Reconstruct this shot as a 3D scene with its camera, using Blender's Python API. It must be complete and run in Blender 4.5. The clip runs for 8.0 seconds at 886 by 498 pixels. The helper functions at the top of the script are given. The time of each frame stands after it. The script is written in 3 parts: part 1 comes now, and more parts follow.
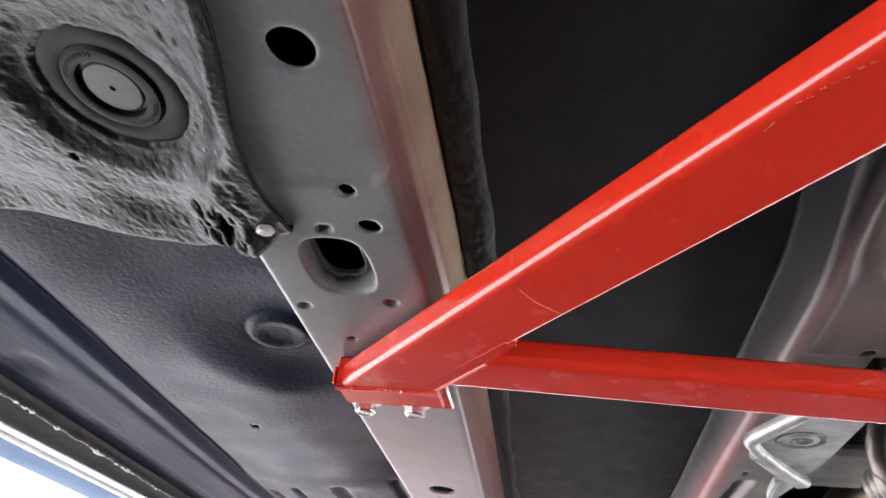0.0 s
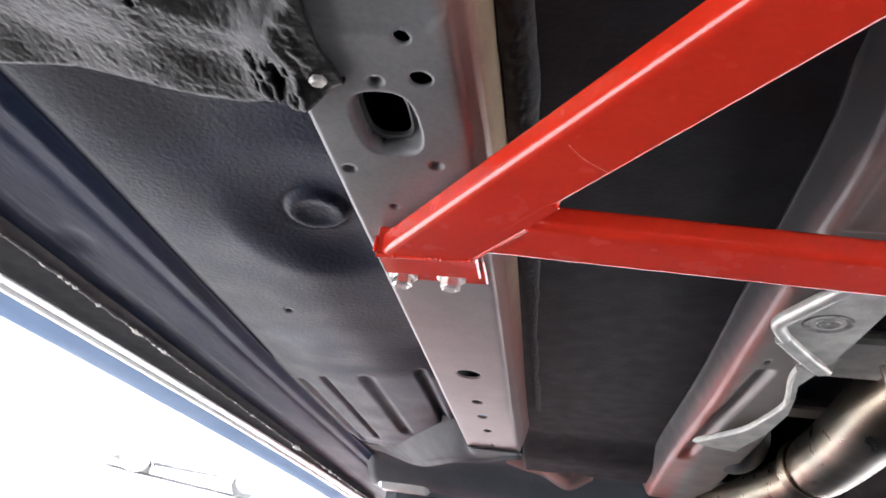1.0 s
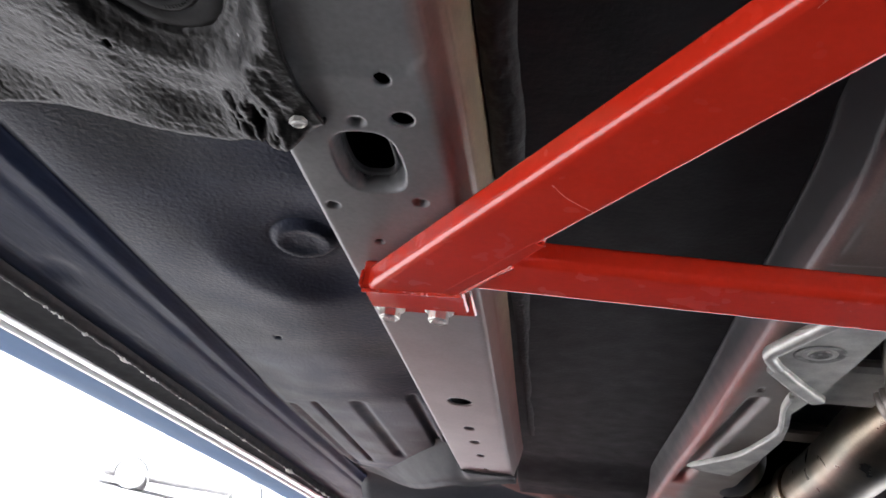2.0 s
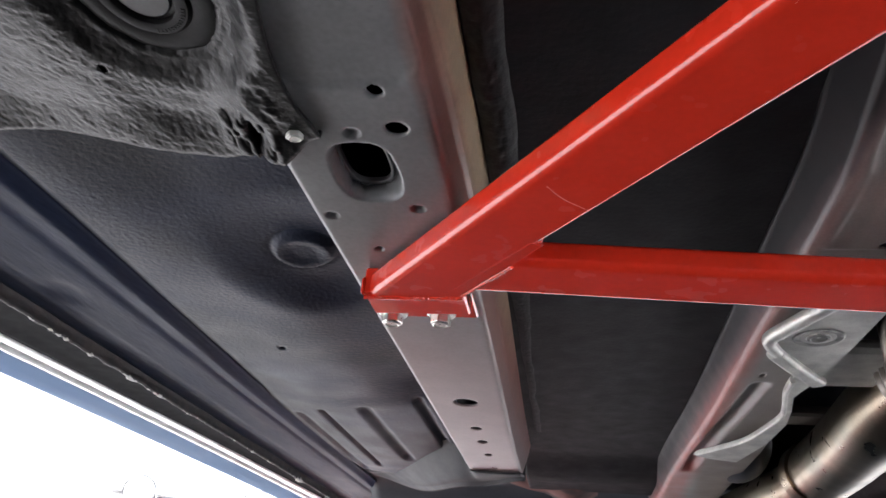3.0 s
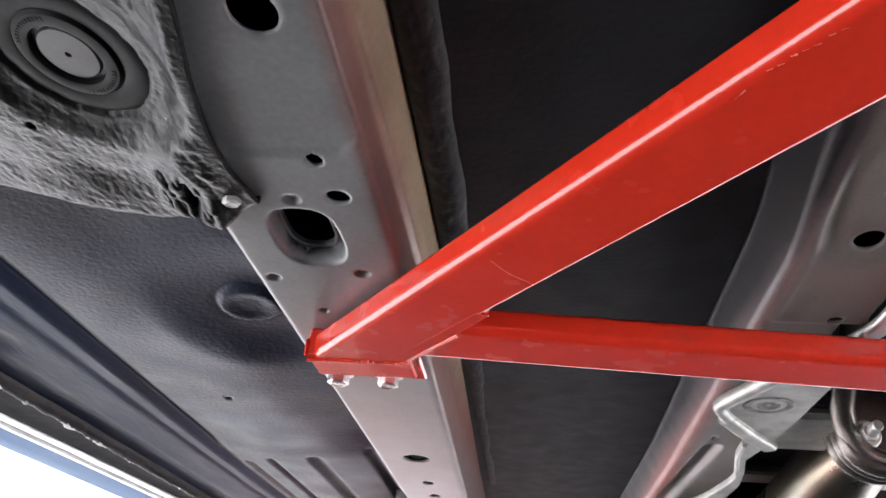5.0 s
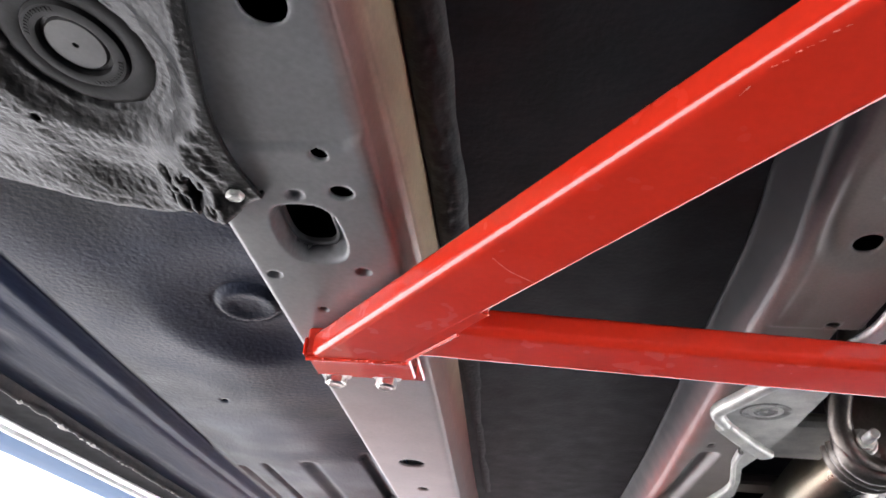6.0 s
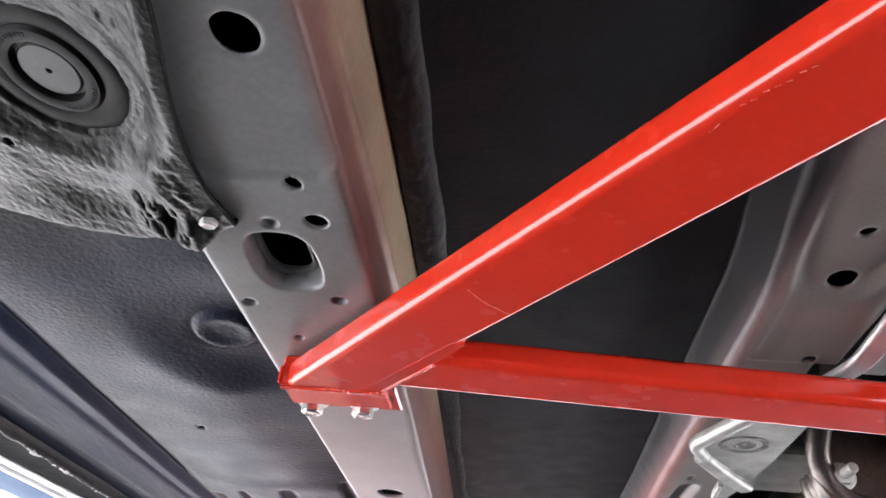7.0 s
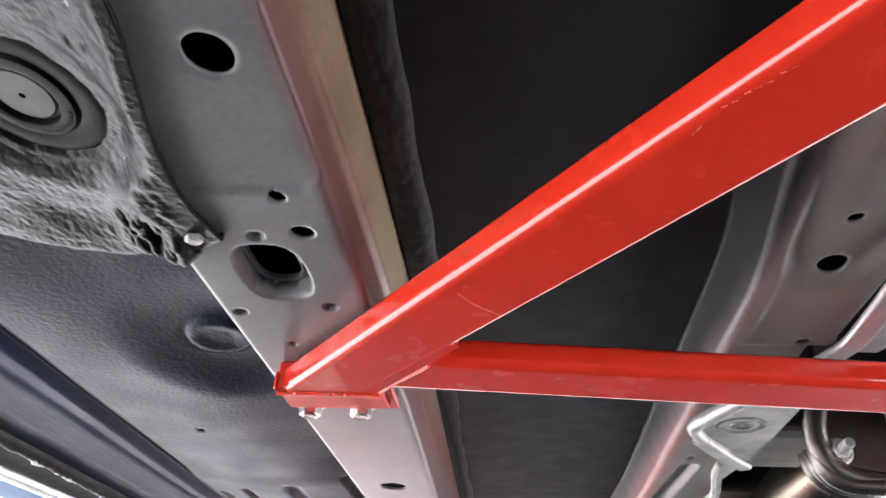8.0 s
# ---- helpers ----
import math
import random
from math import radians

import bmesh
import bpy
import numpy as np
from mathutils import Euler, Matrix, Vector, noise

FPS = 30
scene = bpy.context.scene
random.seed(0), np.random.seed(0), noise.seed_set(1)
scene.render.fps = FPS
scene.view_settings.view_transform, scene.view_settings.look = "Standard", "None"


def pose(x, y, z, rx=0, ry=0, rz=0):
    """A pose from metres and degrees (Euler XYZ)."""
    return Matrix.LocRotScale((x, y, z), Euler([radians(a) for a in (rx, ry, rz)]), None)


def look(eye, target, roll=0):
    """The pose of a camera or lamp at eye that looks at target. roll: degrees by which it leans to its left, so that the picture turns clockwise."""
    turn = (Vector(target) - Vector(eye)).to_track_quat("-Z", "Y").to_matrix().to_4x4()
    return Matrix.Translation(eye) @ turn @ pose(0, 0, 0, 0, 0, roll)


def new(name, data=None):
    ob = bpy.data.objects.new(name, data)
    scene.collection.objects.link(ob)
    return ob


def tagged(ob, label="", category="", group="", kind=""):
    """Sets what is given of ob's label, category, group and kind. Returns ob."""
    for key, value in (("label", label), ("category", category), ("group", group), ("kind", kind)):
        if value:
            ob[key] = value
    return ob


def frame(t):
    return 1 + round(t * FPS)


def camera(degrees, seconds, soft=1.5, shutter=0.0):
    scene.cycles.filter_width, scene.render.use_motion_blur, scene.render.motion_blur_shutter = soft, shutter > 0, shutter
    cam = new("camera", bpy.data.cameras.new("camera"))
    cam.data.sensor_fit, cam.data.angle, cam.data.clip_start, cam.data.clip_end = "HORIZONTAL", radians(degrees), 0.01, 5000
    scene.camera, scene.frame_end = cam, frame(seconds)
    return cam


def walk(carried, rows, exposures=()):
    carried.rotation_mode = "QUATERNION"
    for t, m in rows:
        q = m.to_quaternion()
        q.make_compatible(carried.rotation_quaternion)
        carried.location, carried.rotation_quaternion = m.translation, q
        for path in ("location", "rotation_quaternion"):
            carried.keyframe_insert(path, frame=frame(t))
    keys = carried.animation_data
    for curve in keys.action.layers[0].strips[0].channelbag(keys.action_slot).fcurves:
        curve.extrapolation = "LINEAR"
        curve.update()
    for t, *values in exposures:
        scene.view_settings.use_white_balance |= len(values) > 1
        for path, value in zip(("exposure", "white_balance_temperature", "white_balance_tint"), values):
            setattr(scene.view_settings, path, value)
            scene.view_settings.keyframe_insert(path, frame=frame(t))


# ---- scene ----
cam = camera(61.38, 8.0, soft=1.6, shutter=0.25)
PATH = [
    (0, (-0.0120, 0.0015, 0.4880), (-0.3510, 1.6627, 1.5489), 7.37),
    (0.5, (-0.0142, 0.0038, 0.4834), (-0.3525, 1.6806, 1.5197), 6.74),
    (0.7, (-0.0186, 0.0040, 0.4782), (-0.3751, 1.7134, 1.4532), 7.53),
    (0.8, (-0.0214, 0.0074, 0.4661), (-0.3853, 1.7396, 1.3974), 7.81),
    (1, (-0.0243, 0.0101, 0.4551), (-0.3970, 1.7680, 1.3331), 9.01),
    (1.2, (-0.0170, 0.0123, 0.4483), (-0.3958, 1.7715, 1.3210), 9.86),
    (1.5, (-0.0141, 0.0143, 0.4591), (-0.3710, 1.7643, 1.3592), 7.85),
    (1.7, (-0.0097, 0.0144, 0.4643), (-0.3384, 1.7715, 1.3612), 6.82),
    (2, (-0.0200, 0.0093, 0.4702), (-0.3853, 1.7528, 1.3795), 8.63),
    (2.2, (-0.0240, 0.0068, 0.4662), (-0.4006, 1.7497, 1.3719), 8.40),
    (3.3, (-0.0176, 0.0025, 0.4722), (-0.3587, 1.7481, 1.3869), 4.88),
    (3.5, (-0.0158, 0.0059, 0.4764), (-0.3444, 1.7569, 1.3854), 4.91),
    (4, (-0.0116, 0.0068, 0.4852), (-0.3155, 1.7573, 1.4036), 4.34),
    (4.5, (-0.0127, 0.0037, 0.4907), (-0.3008, 1.7388, 1.4428), 4.36),
    (4.7, (-0.0106, 0.0035, 0.4923), (-0.2893, 1.7231, 1.4747), 5.09),
    (5.8, (-0.0114, 0.0097, 0.4833), (-0.2771, 1.7151, 1.4937), 6.17),
    (6, (-0.0133, 0.0068, 0.4844), (-0.2735, 1.7048, 1.5087), 6.37),
    (6.5, (-0.0126, 0.0049, 0.4875), (-0.2635, 1.6644, 1.5752), 7.98),
    (7, (-0.0078, 0.0072, 0.4883), (-0.2383, 1.6733, 1.5705), 6.65),
    (7.5, (-0.0083, 0.0084, 0.4892), (-0.2257, 1.6890, 1.5514), 5.37),
    (8, (-0.0057, 0.0031, 0.4984), (-0.2192, 1.6980, 1.5386), 3.60),
]
BASE, KELVIN, TINT = 2.12, 6280.0, 13.0
EXPOSURE = [(t, BASE + e, KELVIN, TINT) for t, e in ((0.0, 0.25), (0.5, 0.32), (0.7, 0.32), (1.0, 0.17), (1.2, -0.20), (1.6, -0.50), (2.2, -0.40), (3.5, -0.25), (4.5, 0.05), (6.5, 0.32), (8.0, 0.40))]
walk(cam, [(t, look(eye, target, roll)) for t, eye, target, roll in PATH], EXPOSURE)

# ---- light ----
SUN_EL, SUN_AZ = 66.0, 205.0      # height, and compass turn of the sun (degrees from +y, clockwise)
world = bpy.data.worlds.new("daylight")
world.use_nodes = True
scene.world = world
wn = world.node_tree.nodes
sky = wn.new("ShaderNodeTexSky")
sky.sky_type, sky.sun_disc = "NISHITA", False
sky.sun_elevation, sky.sun_rotation = radians(SUN_EL), radians(SUN_AZ)
sky.air_density, sky.dust_density = 1.0, 2.5
wn["Background"].inputs["Strength"].default_value = 0.13
world.node_tree.links.new(sky.outputs["Color"], wn["Background"].inputs["Color"])
sun = new("sun", bpy.data.lights.new("sun", "SUN"))
sun.data.energy, sun.data.angle, sun.data.color = 5.0, radians(0.6), (1.0, 0.97, 0.93)
sd = Vector((math.sin(radians(SUN_AZ)) * math.cos(radians(SUN_EL)), math.cos(radians(SUN_AZ)) * math.cos(radians(SUN_EL)), math.sin(radians(SUN_EL))))
sun.matrix_world = look(sd * 30, (0, 0, 0))

# ---- materials ----


def material(name, base, rough=0.5, metal=0.0, vary=0.25, scale=30.0, grain=400.0, bump=0.1, dist=0.0004, coat=0.0,
             other=None, other_scale=8.0, cut=(0.45, 0.65), rough_vary=0.05, stretch=(1, 1, 1), spec=0.5, tints=()):
    """A paint or metal: base colour with blotches and grain, an optional second colour in patches, uneven gloss and fine relief."""
    m = bpy.data.materials.new(name)
    m.use_nodes = True
    n, l = m.node_tree.nodes, m.node_tree.links
    p = n["Principled BSDF"]
    bump = bump * 0.7
    geo = n.new("ShaderNodeTexCoord")
    mp = n.new("ShaderNodeMapping")
    mp.inputs["Scale"].default_value = stretch
    l.new(geo.outputs["Object"], mp.inputs["Vector"])

    def noise_at(s, detail=4.0):
        t = n.new("ShaderNodeTexNoise")
        t.inputs["Scale"].default_value, t.inputs["Detail"].default_value = s, detail
        l.new(mp.outputs["Vector"], t.inputs["Vector"])
        return t.outputs["Fac"]

    def ramp(fac, a, b, lo, hi):
        r = n.new("ShaderNodeMapRange")
        r.inputs["From Min"].default_value, r.inputs["From Max"].default_value = lo, hi
        r.inputs["To Min"].default_value, r.inputs["To Max"].default_value = a, b
        l.new(fac, r.inputs["Value"])
        return r.outputs["Result"]

    def mix(kind, fac, a, b):
        x = n.new("ShaderNodeMix")
        x.data_type, x.blend_type = "RGBA", kind
        for key, v in ((0, fac), (6, a), (7, b)):
            if isinstance(v, (int, float)):
                x.inputs[key].default_value = v
            elif isinstance(v, tuple):
                x.inputs[key].default_value = (*v, 1)
            else:
                l.new(v, x.inputs[key])
        return x.outputs[2]

    col = base
    if other:
        col = mix("MIX", ramp(noise_at(other_scale, 2.0), 0, 1, *cut), base, other)
    for tint, lo, hi, rag_size, most, lean in tints:      # a second colour mixed in from one side, with a ragged edge that may run aslant
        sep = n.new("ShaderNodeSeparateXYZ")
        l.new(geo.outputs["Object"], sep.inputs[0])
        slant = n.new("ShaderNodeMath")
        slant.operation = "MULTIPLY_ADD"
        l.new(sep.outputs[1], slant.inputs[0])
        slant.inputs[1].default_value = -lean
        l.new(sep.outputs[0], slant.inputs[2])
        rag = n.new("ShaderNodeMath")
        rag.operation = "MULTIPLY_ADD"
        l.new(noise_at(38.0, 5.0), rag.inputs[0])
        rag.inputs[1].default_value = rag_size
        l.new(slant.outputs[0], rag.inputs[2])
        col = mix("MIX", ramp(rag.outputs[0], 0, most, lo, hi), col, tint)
    big = ramp(noise_at(scale), 1 - vary, 1 + vary, 0.3, 0.7)
    fine = ramp(noise_at(grain, 2.0), 1 - 0.5 * vary, 1 + 0.5 * vary, 0.3, 0.7)
    both = n.new("ShaderNodeMath")
    both.operation = "MULTIPLY"
    l.new(big, both.inputs[0]), l.new(fine, both.inputs[1])
    l.new(mix("MULTIPLY", 1.0, col, both.outputs[0]), p.inputs["Base Color"])
    l.new(ramp(noise_at(scale * 2.3, 2.0), max(rough - rough_vary, 0.02), min(rough + rough_vary, 1), 0.3, 0.7), p.inputs["Roughness"])
    p.inputs["Metallic"].default_value = metal
    p.inputs["Coat Weight"].default_value = coat
    p.inputs["Coat IOR"].default_value = 1.75
    p.inputs["Coat Roughness"].default_value = 0.03
    p.inputs["Specular IOR Level"].default_value = spec
    if bump:
        b = n.new("ShaderNodeBump")
        b.inputs["Strength"].default_value, b.inputs["Distance"].default_value = bump, dist
        l.new(noise_at(grain, 3.0), b.inputs["Height"])
        l.new(b.outputs["Normal"], p.inputs["Normal"])
    return m


# first two tints paint red reflections onto the rail; the third is tan
GREY_PAINT = material("grey_primer_paint", (0.190, 0.192, 0.198), 0.33, vary=0.15, scale=22, grain=320, bump=0.0, tints=[((0.160, 0.108, 0.106), -0.500, -0.720, 0.03, 0.9, 1.0), ((0.25, 0.095, 0.065), -0.0890, -0.079, 0.006, 0.75, 0.0), ((0.46, 0.36, 0.245), -0.0800, -0.0735, 0.004, 1.0, 0.0)], rough_vary=0.0)
FOOT_PAINT = material("dull_grey_foot_paint", (0.085, 0.085, 0.090), 0.6, vary=0.12, scale=14, grain=200, bump=0.1, other=(0.06, 0.06, 0.066), other_scale=9, spec=0.25)
# red tint paints the brace's reflection; grey and near-black follow towards the wall's foot
WARM_PAINT = material("dusty_primer_paint", (0.2150, 0.1920, 0.1820), 0.36, vary=0.12, scale=14, grain=600, bump=0.0, tints=[((0.36, 0.080, 0.065), 0.115, 0.098, 0.010, 0.85, 0.03), ((0.110, 0.095, 0.102), 0.1255, 0.1200, 0.005, 0.75, -0.013), ((0.018, 0.017, 0.020), 0.1225, 0.1160, 0.005, 1.0, -0.013)], spec=0.35)
# rose colour carries the red reflection seen on the floor swelling
ROSE = material("rose_primer", (0.20, 0.10, 0.085), 0.5, vary=0.15, scale=20, grain=200, bump=0.2, other=(0.07, 0.055, 0.055), other_scale=16, cut=(0.45, 0.6), spec=0.25)
FLOOR_PAINT = material("floor_pan_paint", (0.0300, 0.0370, 0.0620), 0.46, vary=0.16, scale=9, grain=260, bump=0.95, dist=0.0013, other=(0.0200, 0.0230, 0.0320), other_scale=6, spec=0.2)
DEADENER = material("black_sound_deadener", (0.0086, 0.0084, 0.0110), 0.62, vary=0.3, scale=18, grain=260, bump=0.55, dist=0.0009, spec=0.3)
SEALER = material("black_seam_sealer", (0.0096, 0.0096, 0.0102), 0.55, vary=0.3, scale=60, grain=350, bump=0.5, dist=0.001, spec=0.4)
STONE_GUARD = material("grey_stone_guard_coating", (0.0084, 0.0084, 0.0088), 0.34, vary=0.16, scale=40, grain=300, bump=0.65, dist=0.0012, other=(0.0075, 0.0075, 0.0080), other_scale=30, spec=0.17)
SILL_COAT = material("dark_sill_coating", (0.0260, 0.0370, 0.0740), 0.45, vary=0.2, scale=20, grain=300, bump=0.7, dist=0.0007, spec=0.16, other=(0.0400, 0.0490, 0.0780), other_scale=30, cut=(0.42, 0.7), stretch=(1, 0.18, 1))
RUSTY = material("rusty_weld_flange", (0.0180, 0.0156, 0.0168), 0.5, vary=0.3, scale=45, grain=350, bump=0.5, dist=0.001, other=(0.0360, 0.0270, 0.0252), other_scale=60)
BLUE = material("pale_blue_body_paint", (0.1100, 0.2000, 0.3600), 0.6, vary=0.04, scale=5, grain=900, bump=0.02, spec=0.06)
# white carries the bright reflection along the sill lip and skirt edge
TRIM = material("painted_lip_shine", (0.86, 0.87, 0.88), 0.25, vary=0.05, scale=10, grain=500, bump=0.02, coat=0.4)
# near-black with hardly any gloss: holds painted-in shade as well as the trim gap
BLACK = material("gap_and_shade_black", (0.0040, 0.0040, 0.0062), 0.7, vary=0.2, bump=0, spec=0.05)
RED = material("red_powder_coat", (0.8000, 0.0390, 0.0165), 0.24, vary=0.06, scale=25, grain=240, bump=0.05, dist=0.0004, coat=1.0, rough_vary=0.05, spec=0.06, other=(0.76, 0.044, 0.021), other_scale=25, cut=(0.5, 0.85))
DUST = material("pale_scratched_paint", (0.80, 0.20, 0.15), 0.6, vary=0.2, scale=60, bump=0.0)
ZINC = material("zinc_plated_steel", (0.66, 0.66, 0.62), 0.48, metal=0.55, vary=0.14, scale=50, grain=600, bump=0.0, other=(0.52, 0.52, 0.50), other_scale=35)
SEAT = material("dull_stained_zinc", (0.36, 0.36, 0.34), 0.5, metal=0.6, vary=0.2, scale=90, grain=400, bump=0.0, other=(0.2, 0.2, 0.19), other_scale=120)
BOLT = material("bright_zinc_bolt", (0.78, 0.78, 0.74), 0.32, metal=0.9, vary=0.15, scale=120, grain=900, bump=0.0)
STEEL = material("stainless_exhaust", (0.1950, 0.1750, 0.1320), 0.31, metal=1.0, vary=0.18, scale=20, grain=500, bump=0.0, other=(0.28, 0.22, 0.16), other_scale=12)
DARK_STEEL = material("heat_stained_steel", (0.20, 0.18, 0.165), 0.36, metal=0.9, vary=0.25, scale=30, grain=500, bump=0.0, other=(0.12, 0.10, 0.085), other_scale=22)
SHIELD = material("aluminium_heat_shield", (0.82, 0.82, 0.82), 0.42, metal=0.8, vary=0.1, scale=20, grain=300, bump=0.0)
RUBBER = material("black_rubber", (0.0085, 0.0085, 0.0088), 0.5, vary=0.25, scale=60, grain=500, bump=0.25, spec=0.1)
DISC = material("dusty_grey_plastic", (0.0380, 0.0380, 0.0375), 0.5, vary=0.18, scale=70, grain=500, bump=0.12)
CONCRETE = material("pale_concrete", (0.57, 0.56, 0.54), 0.85, vary=0.18, scale=1.3, grain=60, bump=0.3, dist=0.004, other=(0.49, 0.48, 0.46), other_scale=0.7, spec=0.2)
DARK_FLOOR = material("unseen_dark_floor", (0.0430, 0.0375, 0.0320), 0.7, vary=0.25, scale=1.6, grain=60, bump=0.3, dist=0.004, other=(0.0280, 0.0240, 0.0205), other_scale=1.1, spec=0.06)
RED_BOUNCE = material("red_bounce_colour", (0.1600, 0.0320, 0.0240), 0.6, vary=0.2, scale=2, grain=70, bump=0.2, dist=0.003, other=(0.1200, 0.0400, 0.0320), other_scale=1.2)
WHITE_CAR = material("white_car_paint", (0.82, 0.82, 0.82), 0.25, vary=0.03, scale=2, bump=0, coat=0.5)
# glass and tyres are near white: the overexposure is put into their colour
GLASS_PALE = material("sunlit_car_glass", (0.75, 0.78, 0.8), 0.08, vary=0.05, bump=0)
TYRE = material("pale_tyre", (0.7, 0.7, 0.69), 0.8, vary=0.1, bump=0)
BACKDROP_WHITE = material("backdrop_render", (0.85, 0.85, 0.84), 0.9, vary=0.04, scale=0.6, grain=20, bump=0.1, dist=0.01)
BLOCKER = material("dull_dark_blocker", (0.10, 0.09, 0.085), 0.85, vary=0.15, scale=2.0, grain=60, bump=0.2, dist=0.003, spec=0.2)
LINER = material("dark_blue_grey_plastic", (0.0495, 0.0550, 0.0660), 0.5, vary=0.2, scale=9, grain=200, bump=0.2)

# ---- builders ----
R = 0.674                 # height of the rail's flat underside
F = R + 0.044             # height of the floor pan


def smooth(a, b, x):
    t = min(max((x - a) / (b - a), 0.0), 1.0)
    return t * t * (3 - 2 * t)


def finish(name, mesh, mat, parent=None, label="", shade=True):
    for q in mesh.polygons:
        q.use_smooth = shade
    mesh.materials.append(mat)
    ob = new(name, mesh)
    ob.parent = parent
    if label:
        tagged(ob, label)
    return ob


def part(name, bm, mat, parent=None, label="", shade=True):
    """Links a bmesh as one mesh object under a thing or a part."""
    me = bpy.data.meshes.new(name)
    bmesh.ops.recalc_face_normals(bm, faces=bm.faces)
    bm.to_mesh(me)
    bm.free()
    ob = finish(name, me, mat, parent, label, shade)
    if shade:
        me.set_sharp_from_angle(angle=radians(26))
    return ob


def thing(name, label, category, at=(0, 0, 0), group="", kind=""):
    e = new(name)
    e.empty_display_size = 0.05
    e.location = at
    return tagged(e, label, category, group, kind)


def sheet(name, us, vs, P, mat, parent, label="", holes=(), thick=0.0025):
    """Pressed sheet metal: a grid bent by P(u, v), with holes (cx, cy, rx, ry, power) cut in plan; its thickness goes upwards."""
    nu, nv = len(us), len(vs)
    pts = [P(u, v) for v in vs for u in us]
    faces, edge = [], {}
    def level(x, y, h):
        return ((abs(x - h[0]) / h[2]) ** h[4] + (abs(y - h[1]) / h[3]) ** h[4]) ** (1 / h[4])
    for j in range(nv - 1):
        for i in range(nu - 1):
            q = (j * nu + i, j * nu + i + 1, (j + 1) * nu + i + 1, (j + 1) * nu + i)
            if holes:
                cx, cy = sum(pts[k][0] for k in q) / 4, sum(pts[k][1] for k in q) / 4
                hit = next((h for h in holes if abs(cx - h[0]) < h[2] and abs(cy - h[1]) < h[3] and level(cx, cy, h) < 1), None)
                if hit:
                    edge.update({k: hit for k in q})
                    continue
            faces.append((q[3], q[2], q[1], q[0]))
    for k, h in edge.items():
        x, y, z = pts[k]
        s = max(level(x, y, h), 1e-4)
        pts[k] = (h[0] + (x - h[0]) / s, h[1] + (y - h[1]) / s, z)
    me = bpy.data.meshes.new(name)
    me.from_pydata(pts, [], faces)
    me.validate()
    ob = finish(name, me, mat, parent, label)
    if thick:
        mod = ob.modifiers.new("thickness", "SOLIDIFY")
        mod.thickness, mod.offset = thick, -1.0
    return ob


def span(a, b, step):
    return list(np.linspace(a, b, max(2, int(round(abs(b - a) / step)) + 1)))


def profile_points(pts, step):
    """Points along a polyline of (x, z), close together, with the corners rounded a little."""
    out = []
    for (x0, z0), (x1, z1) in zip(pts, pts[1:]):
        n = max(1, int(round(math.hypot(x1 - x0, z1 - z0) / step)))
        out += [(x0 + (x1 - x0) * k / n, z0 + (z1 - z0) * k / n) for k in range(n)]
    return out + [pts[-1]]


def sweep(path, profile, up=(0, 0, 1), scales=None, cap=True):
    """A bmesh of a closed profile [(a, b)] drawn along a path; a lies across, b along up."""
    bm = bmesh.new()
    path = [Vector(p) for p in path]
    rings = []
    for k, p in enumerate(path):
        d = (path[min(k + 1, len(path) - 1)] - path[max(k - 1, 0)]).normalized()
        side = d.cross(Vector(up)).normalized()
        top = side.cross(d).normalized()
        s = scales[k] if scales else 1.0
        rings.append([bm.verts.new(p + side * a * s + top * b * s) for a, b in profile])
    n = len(profile)
    for r0, r1 in zip(rings, rings[1:]):
        for i in range(n):
            bm.faces.new((r0[i], r0[(i + 1) % n], r1[(i + 1) % n], r1[i]))
    if cap:
        bm.faces.new(rings[0]), bm.faces.new(list(reversed(rings[-1])))
    return bm


def circle(r, n=24):
    return [(r * math.cos(2 * math.pi * k / n), r * math.sin(2 * math.pi * k / n)) for k in range(n)]


def round_rect(w, h, r, n=6):
    out = []
    for cx, cy, a0 in ((w / 2 - r, h / 2 - r, 0), (-w / 2 + r, h / 2 - r, 90), (-w / 2 + r, -h / 2 + r, 180), (w / 2 - r, -h / 2 + r, 270)):
        arc = [(cx + r * math.cos(radians(a0 + 90 * k / n)), cy + r * math.sin(radians(a0 + 90 * k / n))) for k in range(n + 1)]
        t = radians(a0)
        e = min(0.0005, 0.2 * min(w - 2 * r, h - 2 * r))
        out += [(arc[0][0] + e * math.sin(t), arc[0][1] - e * math.cos(t))] + arc + [(arc[-1][0] - e * math.cos(t), arc[-1][1] - e * math.sin(t))]
    return out


def curve_path(pts, per=8):
    """A smooth path through points (Catmull-Rom)."""
    p = [Vector(q) for q in pts]
    p = [2 * p[0] - p[1]] + p + [2 * p[-1] - p[-2]]
    out = []
    for i in range(1, len(p) - 2):
        for k in range(per):
            t = k / per
            out.append(0.5 * (2 * p[i] + (p[i + 1] - p[i - 1]) * t + (2 * p[i - 1] - 5 * p[i] + 4 * p[i + 1] - p[i + 2]) * t * t
                              + (3 * p[i] - p[i - 1] - 3 * p[i + 1] + p[i + 2]) * t ** 3))
    return out + [p[-2]]


